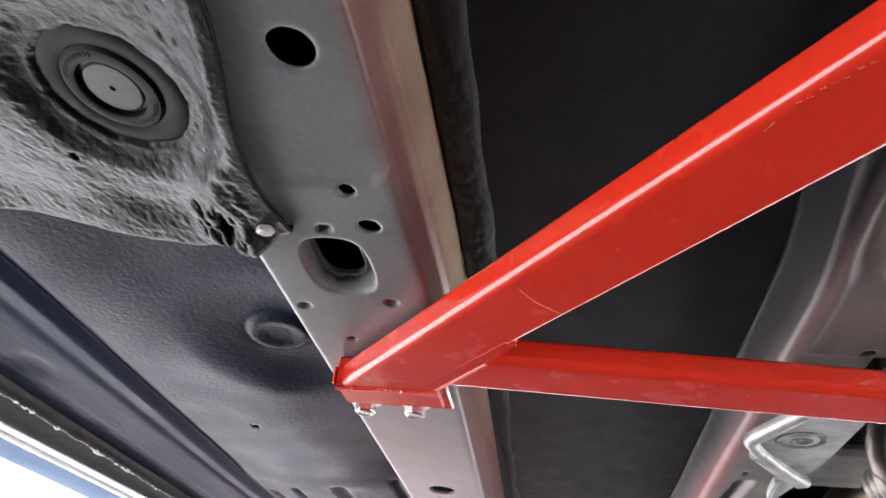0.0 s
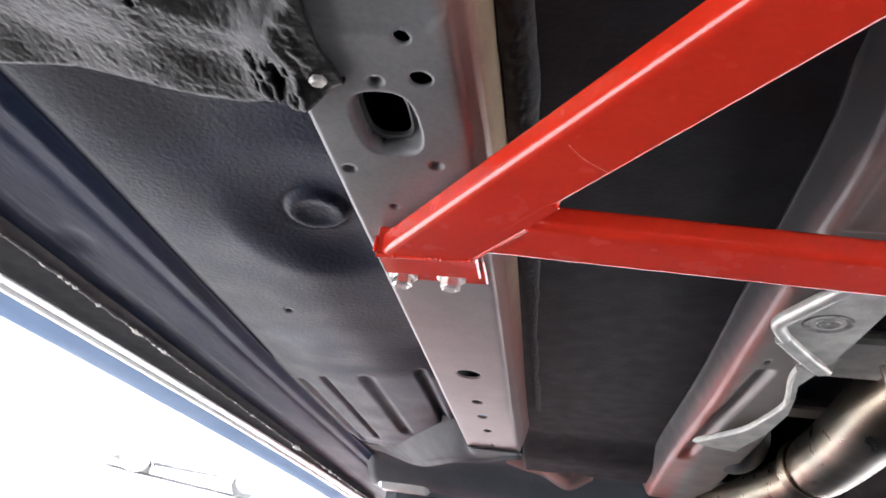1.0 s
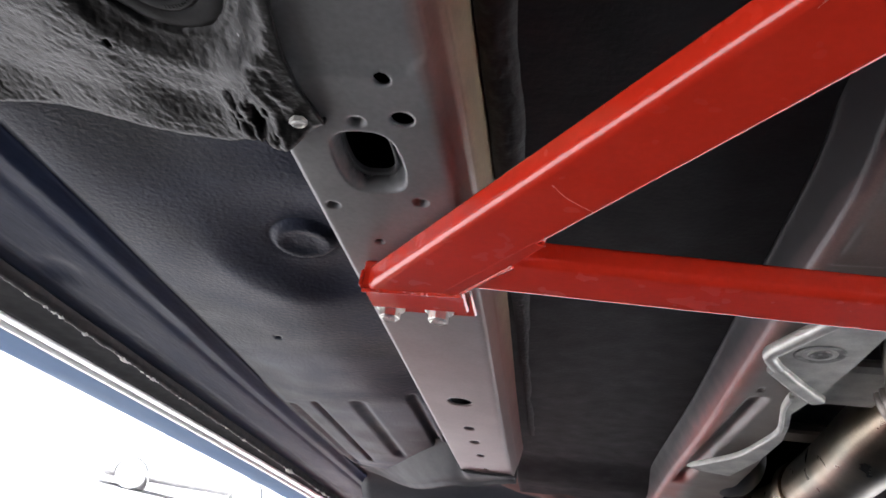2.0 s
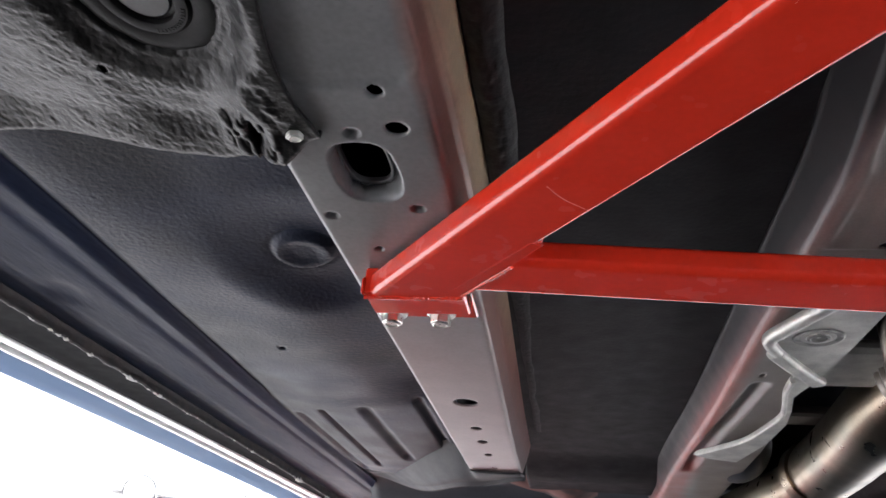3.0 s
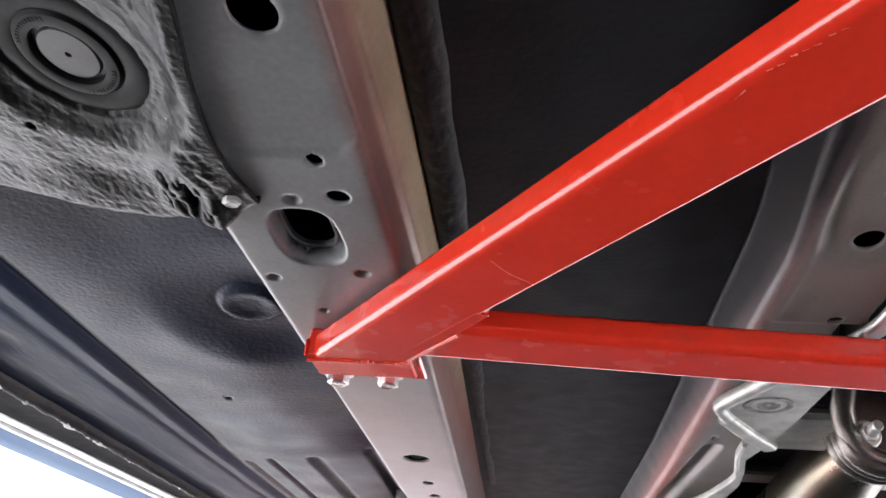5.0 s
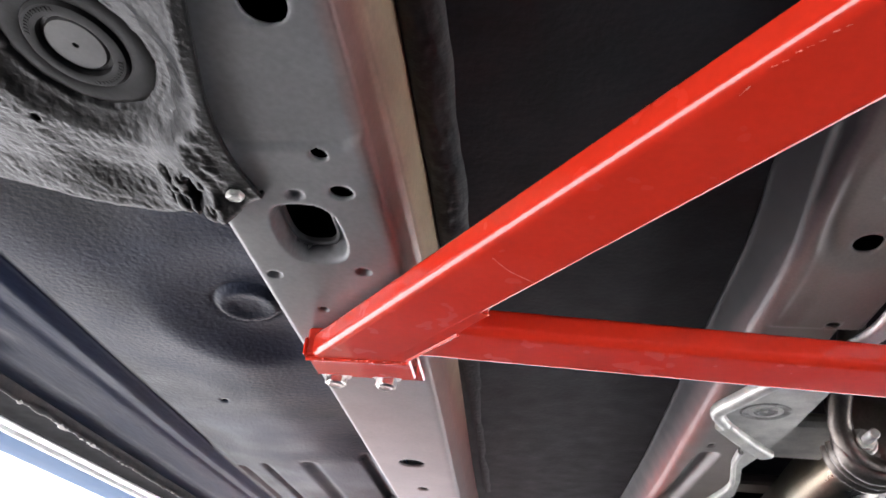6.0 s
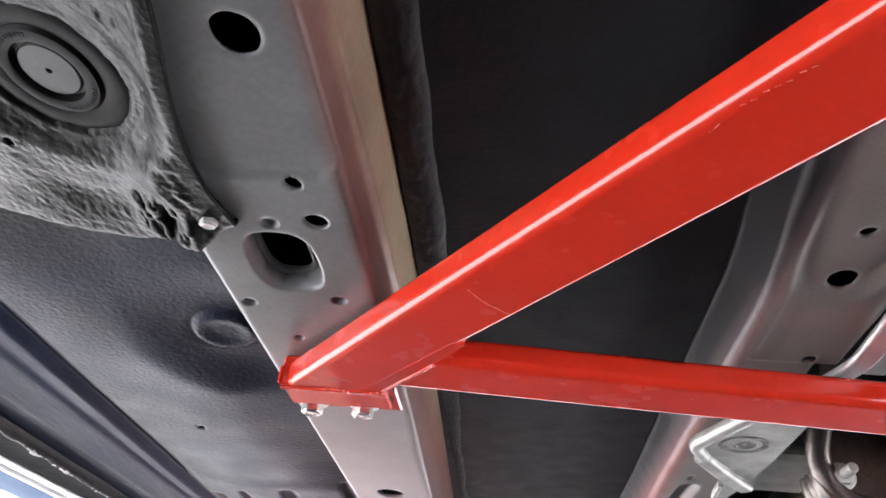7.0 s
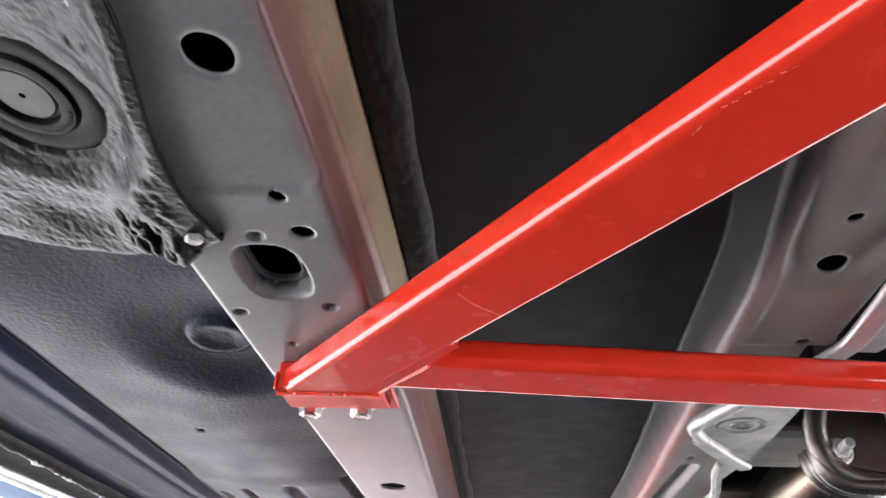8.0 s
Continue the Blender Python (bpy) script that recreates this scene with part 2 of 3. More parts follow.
def lathe(profile, n=48):
    """A bmesh turned about z from (radius, height) points."""
    bm = bmesh.new()
    rings = []
    for r, z in profile:
        rings.append([bm.verts.new((r * math.cos(2 * math.pi * k / n), r * math.sin(2 * math.pi * k / n), z)) for k in range(n)] if r > 1e-6 else [bm.verts.new((0, 0, z))])
    for a, b in zip(rings, rings[1:]):
        for k in range(n):
            q = (k + 1) % n
            f = [a[k % len(a)], a[q % len(a)], b[q % len(b)], b[k % len(b)]]
            bm.faces.new(list(dict.fromkeys(f)))
    return bm


def box(x0, x1, y0, y1, z0, z1, r=0.0, seg=1):
    bm = bmesh.new()
    bmesh.ops.create_cube(bm, size=1, matrix=Matrix.Translation(((x0 + x1) / 2, (y0 + y1) / 2, (z0 + z1) / 2)) @ Matrix.Diagonal((x1 - x0, y1 - y0, z1 - z0, 1)))
    if r:
        bmesh.ops.bevel(bm, geom=bm.edges[:], offset=r, segments=seg, profile=0.5, affect="EDGES")
    return bm


def plate(outline, z0, z1, r=0.0008, zfun=None):
    """A flat plate cut to an outline, with eased edges."""
    bm = bmesh.new()
    f = bm.faces.new([bm.verts.new((x, y, z0)) for x, y in outline])
    top = bmesh.ops.extrude_face_region(bm, geom=[f])
    for v in top["geom"]:
        if isinstance(v, bmesh.types.BMVert):
            v.co.z = z1
    if r:
        bmesh.ops.bevel(bm, geom=bm.edges[:], offset=r, segments=2, profile=0.5, affect="EDGES")
    if zfun:
        bmesh.ops.triangulate(bm, faces=[q for q in bm.faces if len(q.verts) > 4])
        for v in bm.verts:
            v.co.z += zfun(v.co.x, v.co.y)
    return bm


def fbm(x, y, z=0.0, octaves=4):
    v, a = 0.0, 0.5
    for _ in range(octaves):
        v += a * noise.noise((x, y, z))
        x, y, z, a = x * 2.03, y * 2.03, z * 2.03 + 7.1, a * 0.5
    return v


# ---- ground and surroundings ----
def rise(x, y):
    """The yard climbs beyond the car's open side."""
    d = max(0.0, -x * 0.75 + y * 0.66 - 2.6)
    e = min(d, 20.0)
    return 0.157 * e * smooth(0, 3.0, e)


def grow(a, b, n=26):
    return [a + (b - a) * (k / n) for k in range(n + 1)]


gx = [-400, -120, -50] + grow(-26, 12, 76) + [40, 120, 400]
gy = [-400, -120, -40] + grow(-10, 28, 76) + [60, 150, 400]
ground = sheet("ground", gx, gy, lambda x, y: (x, y, rise(x, y)), CONCRETE, None, thick=0)
ground.data.flip_normals()
tagged(ground, "pale sunlit concrete yard rising away from the car", "ground", kind="structure")
# added dark slab, out of view, so that little light bounces up
bay = part("floor", box(-1.15, 1.35, -1.9, 6.0, -0.05, 0.004), DARK_FLOOR, None, shade=False)
tagged(bay, "unseen dark floor added to cut bounce light under the car", "floor", kind="structure")
# added out of view to throw a red tint onto the underside
pad = part("red_bounce_patch", box(-0.9, -0.1, 2.3, 4.8, 0.0, 0.008), RED_BOUNCE, None, shade=False)
tagged(pad, "unseen red patch added to tint the underside by reflection", "floor", kind="structure")

# added out of view: keeps light from behind off the brace tubes
rear_blocker = part("light_blocker_rear", box(-1.3, 1.8, -2.15, -1.95, -0.05, 2.7), BLOCKER, None, shade=False)
tagged(rear_blocker, "unseen dark wall added to block light from behind", "wall", kind="structure")

# added backdrop that gives the overexposed white behind the yard
backdrop = thing("white_backdrop", "plain white backdrop added for the overexposed background", "building", (-15.0, 26.0, 3.2))
turn = Matrix.Rotation(radians(35), 4, "Z")
hw = part("wall", box(-16, 16, 0, 0.4, -1.0, 9.0), BACKDROP_WHITE, backdrop, shade=False)
hw.matrix_local = turn
hr = part("roof", box(-16.5, 16.5, -0.4, 9.0, 9.0, 9.3), BACKDROP_WHITE, backdrop, shade=False)
hr.matrix_local = turn


def parked_car(at, heading):
    """A plain pale car seen broadside: lower body with wheel arches, cabin with windows, four wheels."""
    e = thing("parked_car", "white parked car standing in the yard, painted pale as if overexposed", "car", at)
    e.rotation_euler = (0, 0, heading)
    side = [(-2.05, 0.32), (-2.1, 0.62), (-2.0, 0.86), (-1.2, 0.94), (1.0, 0.95), (1.95, 0.80), (2.1, 0.55), (2.05, 0.30)]
    for cx in (1.27, -1.27):
        side += [(cx + 0.36 * math.cos(radians(a)), 0.30 + 0.36 * math.sin(radians(a))) for a in range(0, 181, 15)]
    bm = plate(side, -0.82, 0.82, 0.02)
    bm.transform(Matrix.Rotation(radians(90), 4, "X"))
    part("body", bm, WHITE_CAR, e)
    bm = plate([(-1.55, 0.92), (-1.1, 1.38), (-0.1, 1.44), (0.45, 1.36), (1.05, 0.93)], -0.70, 0.70, 0.05)
    bm.transform(Matrix.Rotation(radians(90), 4, "X"))
    part("cabin", bm, WHITE_CAR, e)
    for y in (-0.712, 0.712):
        for outline in ([(-1.25, 0.97), (-0.98, 1.30), (-0.35, 1.34), (-0.35, 0.97)], [(-0.28, 0.97), (-0.28, 1.34), (0.36, 1.28), (0.80, 0.97)]):
            bm = plate(outline, -0.008, 0.008, 0.0)
            bm.transform(Matrix.Translation((0, y, 0)) @ Matrix.Rotation(radians(90), 4, "X"))
            part("side_window", bm, GLASS_PALE, e, shade=False)
        for cx in (1.27, -1.27):
            wheel = part("wheel", lathe([(0, -0.09), (0.22, -0.09), (0.29, -0.1), (0.315, -0.07), (0.315, 0.07), (0.29, 0.1), (0.22, 0.09), (0, 0.09)], 36), TYRE, e, "tyre painted pale as if overexposed")
            wheel.matrix_local = Matrix.Translation((cx, y * 1.05, 0.315)) @ Matrix.Rotation(radians(90), 4, "X")
            rim = part("rim", lathe([(0, -0.11), (0.08, -0.115), (0.20, -0.095), (0.215, -0.06), (0.215, 0.06), (0.20, 0.095), (0.08, 0.115), (0, 0.11)], 30), WHITE_CAR, wheel, "white wheel cover")
    return e


parked_car((-8.66, 16.9, rise(-8.66, 16.9) - 0.02), math.atan2(1.11, 2.16))

# ---- the car's underside ----
car = thing("car_body", "grey-primed underside of a raised car with dusty steel pressings", "car body")


# long hollow rail with its drain holes
def rail_profile():
    pts = [(-0.1695, F)]
    pts += [(-0.1687, R + 0.0046)]
    pts += [(-0.1645 - 0.0042 * math.cos(radians(a)), R + 0.0042 - 0.0042 * math.sin(radians(a))) for a in (20, 45, 70, 90)]
    pts += [(-0.0905, R), (-0.0875, R + 0.0003), (-0.0855, R + 0.0012), (-0.0840, R + 0.0032), (-0.0833, R + 0.006)]
    pts += [(-0.0812, R + 0.0135), (-0.0800, R + 0.0180), (-0.0790, R + 0.0200), (-0.0768, R + 0.030), (-0.0740, F)]
    return pts


SLOT = (-0.1275, 0.3125, 0.0167, 0.0262, 3.0)
DIMPLES = [(-0.126, 0.278, 0.0042), (-0.158, 0.354, 0.0040), (-0.107, 0.348, 0.0042), (-0.140, 0.395, 0.003), (-0.1135, 0.390, 0.0022)]


def rail_form(u, v):
    x, z = RAIL[int(u)]
    y = v
    flat = smooth(R + 0.002, R, z)
    x -= 0.012 * smooth(0.3, 1.1, y) * smooth(-0.160, -0.088, x)
    if flat > 0:
        lev = ((abs(x - SLOT[0]) / SLOT[2]) ** 3 + (abs(y - SLOT[1]) / SLOT[3]) ** 3) ** (1 / 3)
        z += flat * 0.0108 * smooth(1.04, 0.88, lev)
        for cx, cy, r in DIMPLES:
            d = math.hypot(x - cx, y - cy)
            z += flat * 0.0030 * smooth(r, r * 0.72, d)
        # shallow stepped pad round the small holes
        z += flat * 0.0016 * smooth(0.247, 0.241, y + 0.9 * max(0, abs(x + 0.120) - 0.024))
        # the rail sweeps up beside the big drain hole
        z += flat * 0.0005 * fbm(x * 14, y * 9)
        d = math.hypot(x + 0.109, y - 0.170)
        z += flat * 0.0008 * smooth(0.0120, 0.0085, d)
    elif x > -0.1:      # pressed ledge in the inner wall, fading out towards the front
        x += 0.0022 * smooth(R + 0.0135, R + 0.0165, z) * smooth(R + 0.040, R + 0.022, z) * smooth(0.16, 0.27, y) * smooth(0.50, 0.40, y)
    side = flat if x > -0.16 else 1.0
    z = min(z + 0.034 * smooth(-0.144, -0.165, x) * smooth(0.258, 0.15, y) * side, F + 0.003)
    return (x, y, z)


RAIL = profile_points(rail_profile(), 0.0012)
rail_holes = [(-0.1075, 0.2485, 0.0040, 0.0042, 2), (-0.1035, 0.2755, 0.0056, 0.0056, 2), (-0.1295, 0.3145, 0.0126, 0.0222, 3.0), (-0.1085, 0.1700, 0.0088, 0.0092, 2),
              (-0.130, 0.7240, 0.0125, 0.0130, 2), (-0.131, 0.823, 0.0062, 0.0075, 2), (-0.131, 0.886, 0.0060, 0.0075, 2), (-0.131, 0.955, 0.0050, 0.0070, 2), (-0.131, 1.035, 0.004, 0.005, 2),
              (-0.140, 0.395, 0.0018, 0.0018, 2)]
rail_v = span(-0.25, 0.06, 0.01)[:-1] + span(0.06, 0.46, 0.0012)[:-1] + span(0.46, 0.70, 0.008)[:-1] + span(0.70, 1.06, 0.0024) + [1.07, 1.08]
rail = sheet("frame_rail", range(len(RAIL)), rail_v, rail_form, GREY_PAINT, car, "dusty grey painted box rail with round drain holes", rail_holes, thick=0.0022)

# the dark of the hollow rail is put into this plate's colour
sheet("rail_closing_plate", span(-0.1655, -0.0765, 0.02), span(-0.25, 1.07, 0.06), lambda x, y: (x, y, F + 0.004), BLACK, car, "plate painted black for the unlit inside of the rail")



def slot_ring(scale, z):
    return [(-0.1295 + scale * 0.0126 * math.copysign(abs(math.cos(a)) ** (2 / 3), math.cos(a)), 0.3145 + scale * 0.0222 * math.copysign(abs(math.sin(a)) ** (2 / 3), math.sin(a)), z)
            for a in np.linspace(0, 2 * math.pi, 60, endpoint=False)]


def slot_sleeve(steps):
    """A loft through rings of the slot's outline, given as (scale, height)."""
    bm = bmesh.new()
    rings = [[bm.verts.new(p) for p in slot_ring(sc, z)] for sc, z in steps]
    for r0, r1 in zip(rings, rings[1:]):
        for i in range(60):
            bm.faces.new((r0[i], r0[(i + 1) % 60], r1[(i + 1) % 60], r1[i]))
    return bm, rings


lip_bm, _ = slot_sleeve([(1.07, R + 0.0112), (1.06, R + 0.0098), (1.02, R + 0.0096), (0.94, R + 0.0100), (0.925, R + 0.0106), (0.925, R + 0.013)])
part("slot_lip", lip_bm, GREY_PAINT, car, "rounded inner lip of the long slot")
# added black sleeve that paints the slot's inside dark
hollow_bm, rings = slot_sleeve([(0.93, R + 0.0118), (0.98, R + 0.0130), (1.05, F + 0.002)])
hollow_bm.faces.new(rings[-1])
part("slot_hollow", hollow_bm, BLACK, car, "added sleeve painted black for the unlit inside of the rail")

# near floor pan between the rail and the sill
GROOVES = [(-0.384, 0.960, 1.33, 0.008), (-0.350, 0.93, 1.27, 0.005), (-0.288, 0.905, 1.20, 0.012), (-0.212, 0.875, 1.12, 0.008)]
DISH = (-0.233, 0.514)


def waver(y):
    """The seam between pan and sill runs outwards by a few millimetres."""
    return 0.011 * smooth(0.50, 0.95, y) - 0.004 * smooth(0.60, 0.40, y)


def pan_form(x, y):
    z = F + 0.0085 - 0.0115 * math.cos((x + 0.30) * 9) + 0.0007 * fbm(x * 5, y * 2)
    d = math.hypot((x - DISH[0]) / 0.075, (y - DISH[1]) / 0.090)
    z += 0.0098 * smooth(1.15, 0.35, d)
    c = math.hypot(x - DISH[0] + 0.003, y - DISH[1] + 0.008)
    z -= 0.0042 * smooth(0.0265, 0.0225, c)
    z += 0.0022 * smooth(0.020, 0.009, c)
    z += 0.0015 * smooth(0.0030, 0.0, abs(c - 0.0275))
    for gx_, y0, y1, w in GROOVES:
        m = smooth(w * 1.15, w * 0.1, abs(x - gx_)) * smooth(y0 - 0.008, y0 + 0.012, y) * smooth(y1 + 0.02, y1 - 0.015, y)
        z += 0.0070 * m
    z -= 0.002 * smooth(0.86, 0.90, y) * smooth(1.32, 1.27, y)
    z += 0.018 * smooth(-0.40, -0.28, x) * smooth(0.56, 0.36, y)
    # the pan rises beside the rail
    z += 0.010 * smooth(-0.285, -0.195, x) * smooth(0.47, 0.60, y) * smooth(0.90, 0.80, y)
    # soft swage along the sill
    z += 0.0035 * smooth(-0.385, -0.398, x)
    z += 0.001 * smooth(0.60, 0.80, y) * smooth(-0.335, -0.385, x)
    return (x - waver(y) * smooth(-0.33, -0.40, x), y, z)


pan_v = span(-0.3, 0.28, 0.02)[:-1] + span(0.28, 0.62, 0.003)[:-1] + span(0.62, 0.86, 0.006)[:-1] + span(0.86, 1.34, 0.005)
pan = sheet("floor_pan", span(-0.405, -0.1665, 0.003), pan_v, pan_form, FLOOR_PAINT, car, "grey floor pan with round dish and pressed ribs", [(-0.3195, 0.694, 0.0038, 0.0040, 2)])

# pan and deadener between the rail and the tunnel


def mid_form(x, y):
    z = F + 0.0012 * fbm(x * 7, y * 4) + 0.0005 * fbm(x * 60, y * 60)
    z += 0.002 * smooth(0.05, 0.088, x) * smooth(1.0, 0.6, y)
    z -= 0.016 * smooth(1.10, 1.25, y)
    return (x, y, z)


mid = sheet("deadener_panel", span(-0.100, 0.112, 0.004), span(-0.3, 1.33, 0.007), mid_form, DEADENER, car, "near-black bitumen sound deadener on the floor")


def sealer_form(u, y):
    x0 = -0.0735 + 0.002 * fbm(3.3, y * 22) - 0.002 * smooth(0.7, 1.1, y)
    w = 0.020 + 0.004 * fbm(9.1, y * 16) - 0.012 * smooth(0.42, 0.75, y)
    s = math.sin(math.pi * u)
    z = F - 0.0005 - 0.0042 * (1 - 0.75 * smooth(0.42, 0.62, y)) * s ** 0.6 * (1 + 0.35 * fbm(u * 5, y * 110)) - 0.0016 * s * fbm(u * 14, y * 420, 4)
    return (x0 + u * w, y, z)


sheet("seam_sealer", span(0, 1, 0.06), span(-0.2, 1.0, 0.0022), sealer_form, SEALER, car, "thick lumpy black seam sealer", thick=0)

# swollen pressing at the front of the panel, its red reflection put into the colour


def swell_form(u, v):
    x, y = -0.135 + 0.150 * u, 1.20 + 0.22 * v
    lobe = math.exp(-((u - 0.72) / 0.27) ** 2) + 0.35 * math.exp(-((u - 0.2) / 0.25) ** 2)
    return (x, y - 0.05 * smooth(0.5, 0.0, u) * v + 0.02 * lobe * v, F + 0.012 - (0.012 + 0.030 * lobe) * smooth(0.0, 0.75, v) + 0.060 * smooth(0.86, 1.0, v))


sheet("floor_swelling", span(0, 1, 0.03), span(0, 1, 0.03), swell_form, ROSE, car, "swollen floor pressing with a red reflection painted in")

# stepped rail along the tunnel


def fold_x(y):
    return 0.1175 - 0.009 * smooth(0.38, 0.22, y) - 0.008 * smooth(0.75, 1.12, y)


TUN = [(-0.0175, 0.0445), (-0.0155, 0.0415), (-0.0050, 0.0185), (-0.0025, 0.0158), (0.0, 0.0145), (0.0035, 0.0140), (0.064, 0.0140), (0.0665, 0.0150), (0.0680, 0.018), (0.0685, 0.045)]
TUNP = profile_points(TUN, 0.0019)


def tunnel_form(u, y):
    dx, dz = TUNP[int(u)]
    edge = 0.1685 if y < 0.418 else 0.158 + 0.03 * smooth(0.55, 0.95, y)
    f = fold_x(y)
    x = f + dx if dx <= 0.0035 else f + 0.0035 + (dx - 0.0035) / (0.064 - 0.0035) * (edge - f - 0.0035)
    z = R + dz
    soft = smooth(0.36, 0.20, y)
    if dx > -0.02:
        flat = smooth(0.0, 0.006, dx)
        z += soft * 0.012 * smooth(0.03, -0.002, dx)
        z -= flat * 0.0018 * smooth(0.420, 0.416, y)
        # shallow valley beside the fold, sunk oval seat round the big hole
        z += 0.0016 * smooth(0.003, 0.008, dx) * smooth(0.022, 0.012, dx) * smooth(0.418, 0.405, y)
        lev = (abs(x - 0.1395) / 0.0215) ** 2.6 + (abs(y - 0.296) / 0.047) ** 2.6
        z += flat * (0.0015 + 0.0030 * smooth(0.27, 0.32, y)) * smooth(1.5, 0.5, lev)
        # long pressed groove
        gy0, gy1 = 0.675, 1.04
        gc = 0.1395 - 0.018 * (y - gy0) / (gy1 - gy0)
        z += flat * 0.0075 * smooth(0.0110, 0.003, abs(x - gc)) * smooth(gy0 - 0.006, gy0 + 0.014, y) * smooth(gy1 + 0.02, gy1 - 0.02, y)
        z += 0.0005 * fbm(x * 16, y * 9)
    return (x, y, z)


tun_v = span(-0.1, 0.24, 0.01)[:-1] + span(0.24, 0.46, 0.0021)[:-1] + span(0.46, 0.62, 0.006)[:-1] + span(0.62, 1.1, 0.0045)[:-1] + span(1.1, 1.36, 0.01)
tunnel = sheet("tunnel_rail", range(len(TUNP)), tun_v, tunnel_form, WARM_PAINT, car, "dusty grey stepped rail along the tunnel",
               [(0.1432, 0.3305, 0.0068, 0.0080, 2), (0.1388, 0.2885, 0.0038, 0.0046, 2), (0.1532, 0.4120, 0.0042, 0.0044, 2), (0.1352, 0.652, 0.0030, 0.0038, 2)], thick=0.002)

# the tunnel itself and the far half of the floor
TW = profile_points([(0.160, 0.030), (0.182, 0.06), (0.205, 0.13), (0.23, 0.165), (0.33, 0.17), (0.38, 0.14), (0.41, 0.06), (0.43, 0.03), (0.50, 0.044), (0.95, 0.044), (1.0, 0.0), (1.06, 0.0), (1.10, 0.08), (1.12, 0.40)], 0.02)
sheet("tunnel_panel", range(len(TW)), span(-0.7, 1.9, 0.05), lambda u, y: (TW[int(u)][0], y, R + TW[int(u)][1]), DEADENER, car, "dark coated transmission tunnel panel")

# sill: stepped underside, weld flange, lip and painted skirt


def bow(y):
    return 0.072 * (y - 0.61) - 0.026 * (y - 0.61) ** 2 if y < 1.9 else 0.0497 + 0.0049 * (y - 1.9)


INNER = profile_points([(-0.3975, 0.050), (-0.401, 0.0505), (-0.406, 0.0470), (-0.4105, 0.0425), (-0.4245, 0.0412), (-0.4275, 0.0402), (-0.432, 0.0380), (-0.470, 0.0300), (-0.4725, 0.0302), (-0.476, 0.0288), (-0.494, 0.0265), (-0.498, 0.0255)], 0.003)
OUTER = profile_points([(-0.5005, 0.0255), (-0.506, 0.030), (-0.560, 0.026), (-0.583, 0.0225)], 0.006)
sill_v = span(-0.7, 0.3, 0.03)[:-1] + span(0.3, 1.5, 0.008)[:-1] + span(1.5, 2.3, 0.03)


def inner_form(u, y):
    x, z = INNER[int(u)]
    lump = 0.0009 * fbm(x * 30, y * 12) * smooth(-0.405, -0.43, x)
    # dented jacking spot
    d = math.hypot((x + 0.462) / 0.018, (y - 0.535) / 0.030)
    lump += 0.0025 * smooth(1, 0.3, d)
    return (x - waver(y) * smooth(-0.45, -0.41, x), y, R + z + lump)


sill = sheet("sill_underside", range(len(INNER)), sill_v, inner_form, SILL_COAT, car, "dark stepped underside of the sill, scuffed")


def flange_form(u, y):
    low = 0.0105 + 0.0022 * fbm(1.7, y * 45) + 0.0024 * fbm(5, y * 160)
    wob = 0.0014 * fbm(u * 3, y * 40, 2)
    return (-0.4985 - 0.0012 * math.sin(u * math.pi) + wob * u, y, R + 0.0275 + (low - 0.0275) * u)


sheet("weld_flange", span(0, 1, 0.125), span(0.2, 1.9, 0.003), flange_form, RUSTY, sill, "scraped rusty pinch-weld flange", thick=0.0028)
bead = [(-0.4975 + 0.0010 * fbm(2, y * 60), y, R + 0.0110 + 0.0022 * fbm(1.7, y * 45)) for y in span(0.2, 1.9, 0.003)]
part("chipped_edge", sweep(bead, circle(0.0022, 8), scales=[max(0.04, 0.05 + 3.2 * fbm(4.4, p[1] * 38) + 1.6 * fbm(8.0, p[1] * 170)) for p in bead]), ZINC, sill, "bare chipped metal along the flange edge")
# the outer sill's shade is put into this panel's near-black colour
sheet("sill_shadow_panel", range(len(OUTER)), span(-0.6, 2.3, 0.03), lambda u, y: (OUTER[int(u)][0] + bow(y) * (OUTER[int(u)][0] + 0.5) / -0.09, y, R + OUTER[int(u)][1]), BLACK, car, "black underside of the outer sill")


def skirt(name, prof, mat, label, step=0.003):
    P = profile_points(prof, step)
    return sheet(name, range(len(P)), span(-0.6, 2.3, 0.03), lambda u, y: (P[int(u)][0] + bow(y), y, R + P[int(u)][1]), mat, car, label)


skirt("sill_lip", [(-0.583, 0.0245), (-0.585, 0.0215), (-0.591, 0.0205), (-0.600, 0.0215), (-0.603, 0.0245)], TRIM, "lip under the sill with its bright reflection painted white", 0.0015)
skirt("trim_gap", [(-0.6025, 0.0240), (-0.6045, 0.0275), (-0.6085, 0.0275), (-0.610, 0.0235)], BLACK, "narrow dark gap", 0.0015)
skirt("skirt_edge", [(-0.610, 0.0245), (-0.612, 0.0212), (-0.615, 0.0202), (-0.619, 0.0203), (-0.622, 0.0222)], TRIM, "edge of the skirt with its bright reflection painted white", 0.0015)
skirt("side_skirt", [(-0.622, 0.0218), (-0.66, 0.0212), (-0.686, 0.0222), (-0.704, 0.0262), (-0.716, 0.034), (-0.724, 0.048), (-0.728, 0.08), (-0.730, 0.40)], BLUE, "pale blue painted side skirt", 0.004)
# plain closed shell above and rear floor, added out of view, so that no light falls through the floor
shell = part("body_shell", box(-0.70, 1.13, -1.75, 2.6, R + 0.20, R + 0.75, 0.05), BLUE, car, "unseen pale blue shell added to keep out light from above")
part("rear_floor", box(-0.69, 1.1, -1.7, -0.28, R + 0.03, R + 0.21), DEADENER, car, "unseen dark rear floor added to block light", shade=False)

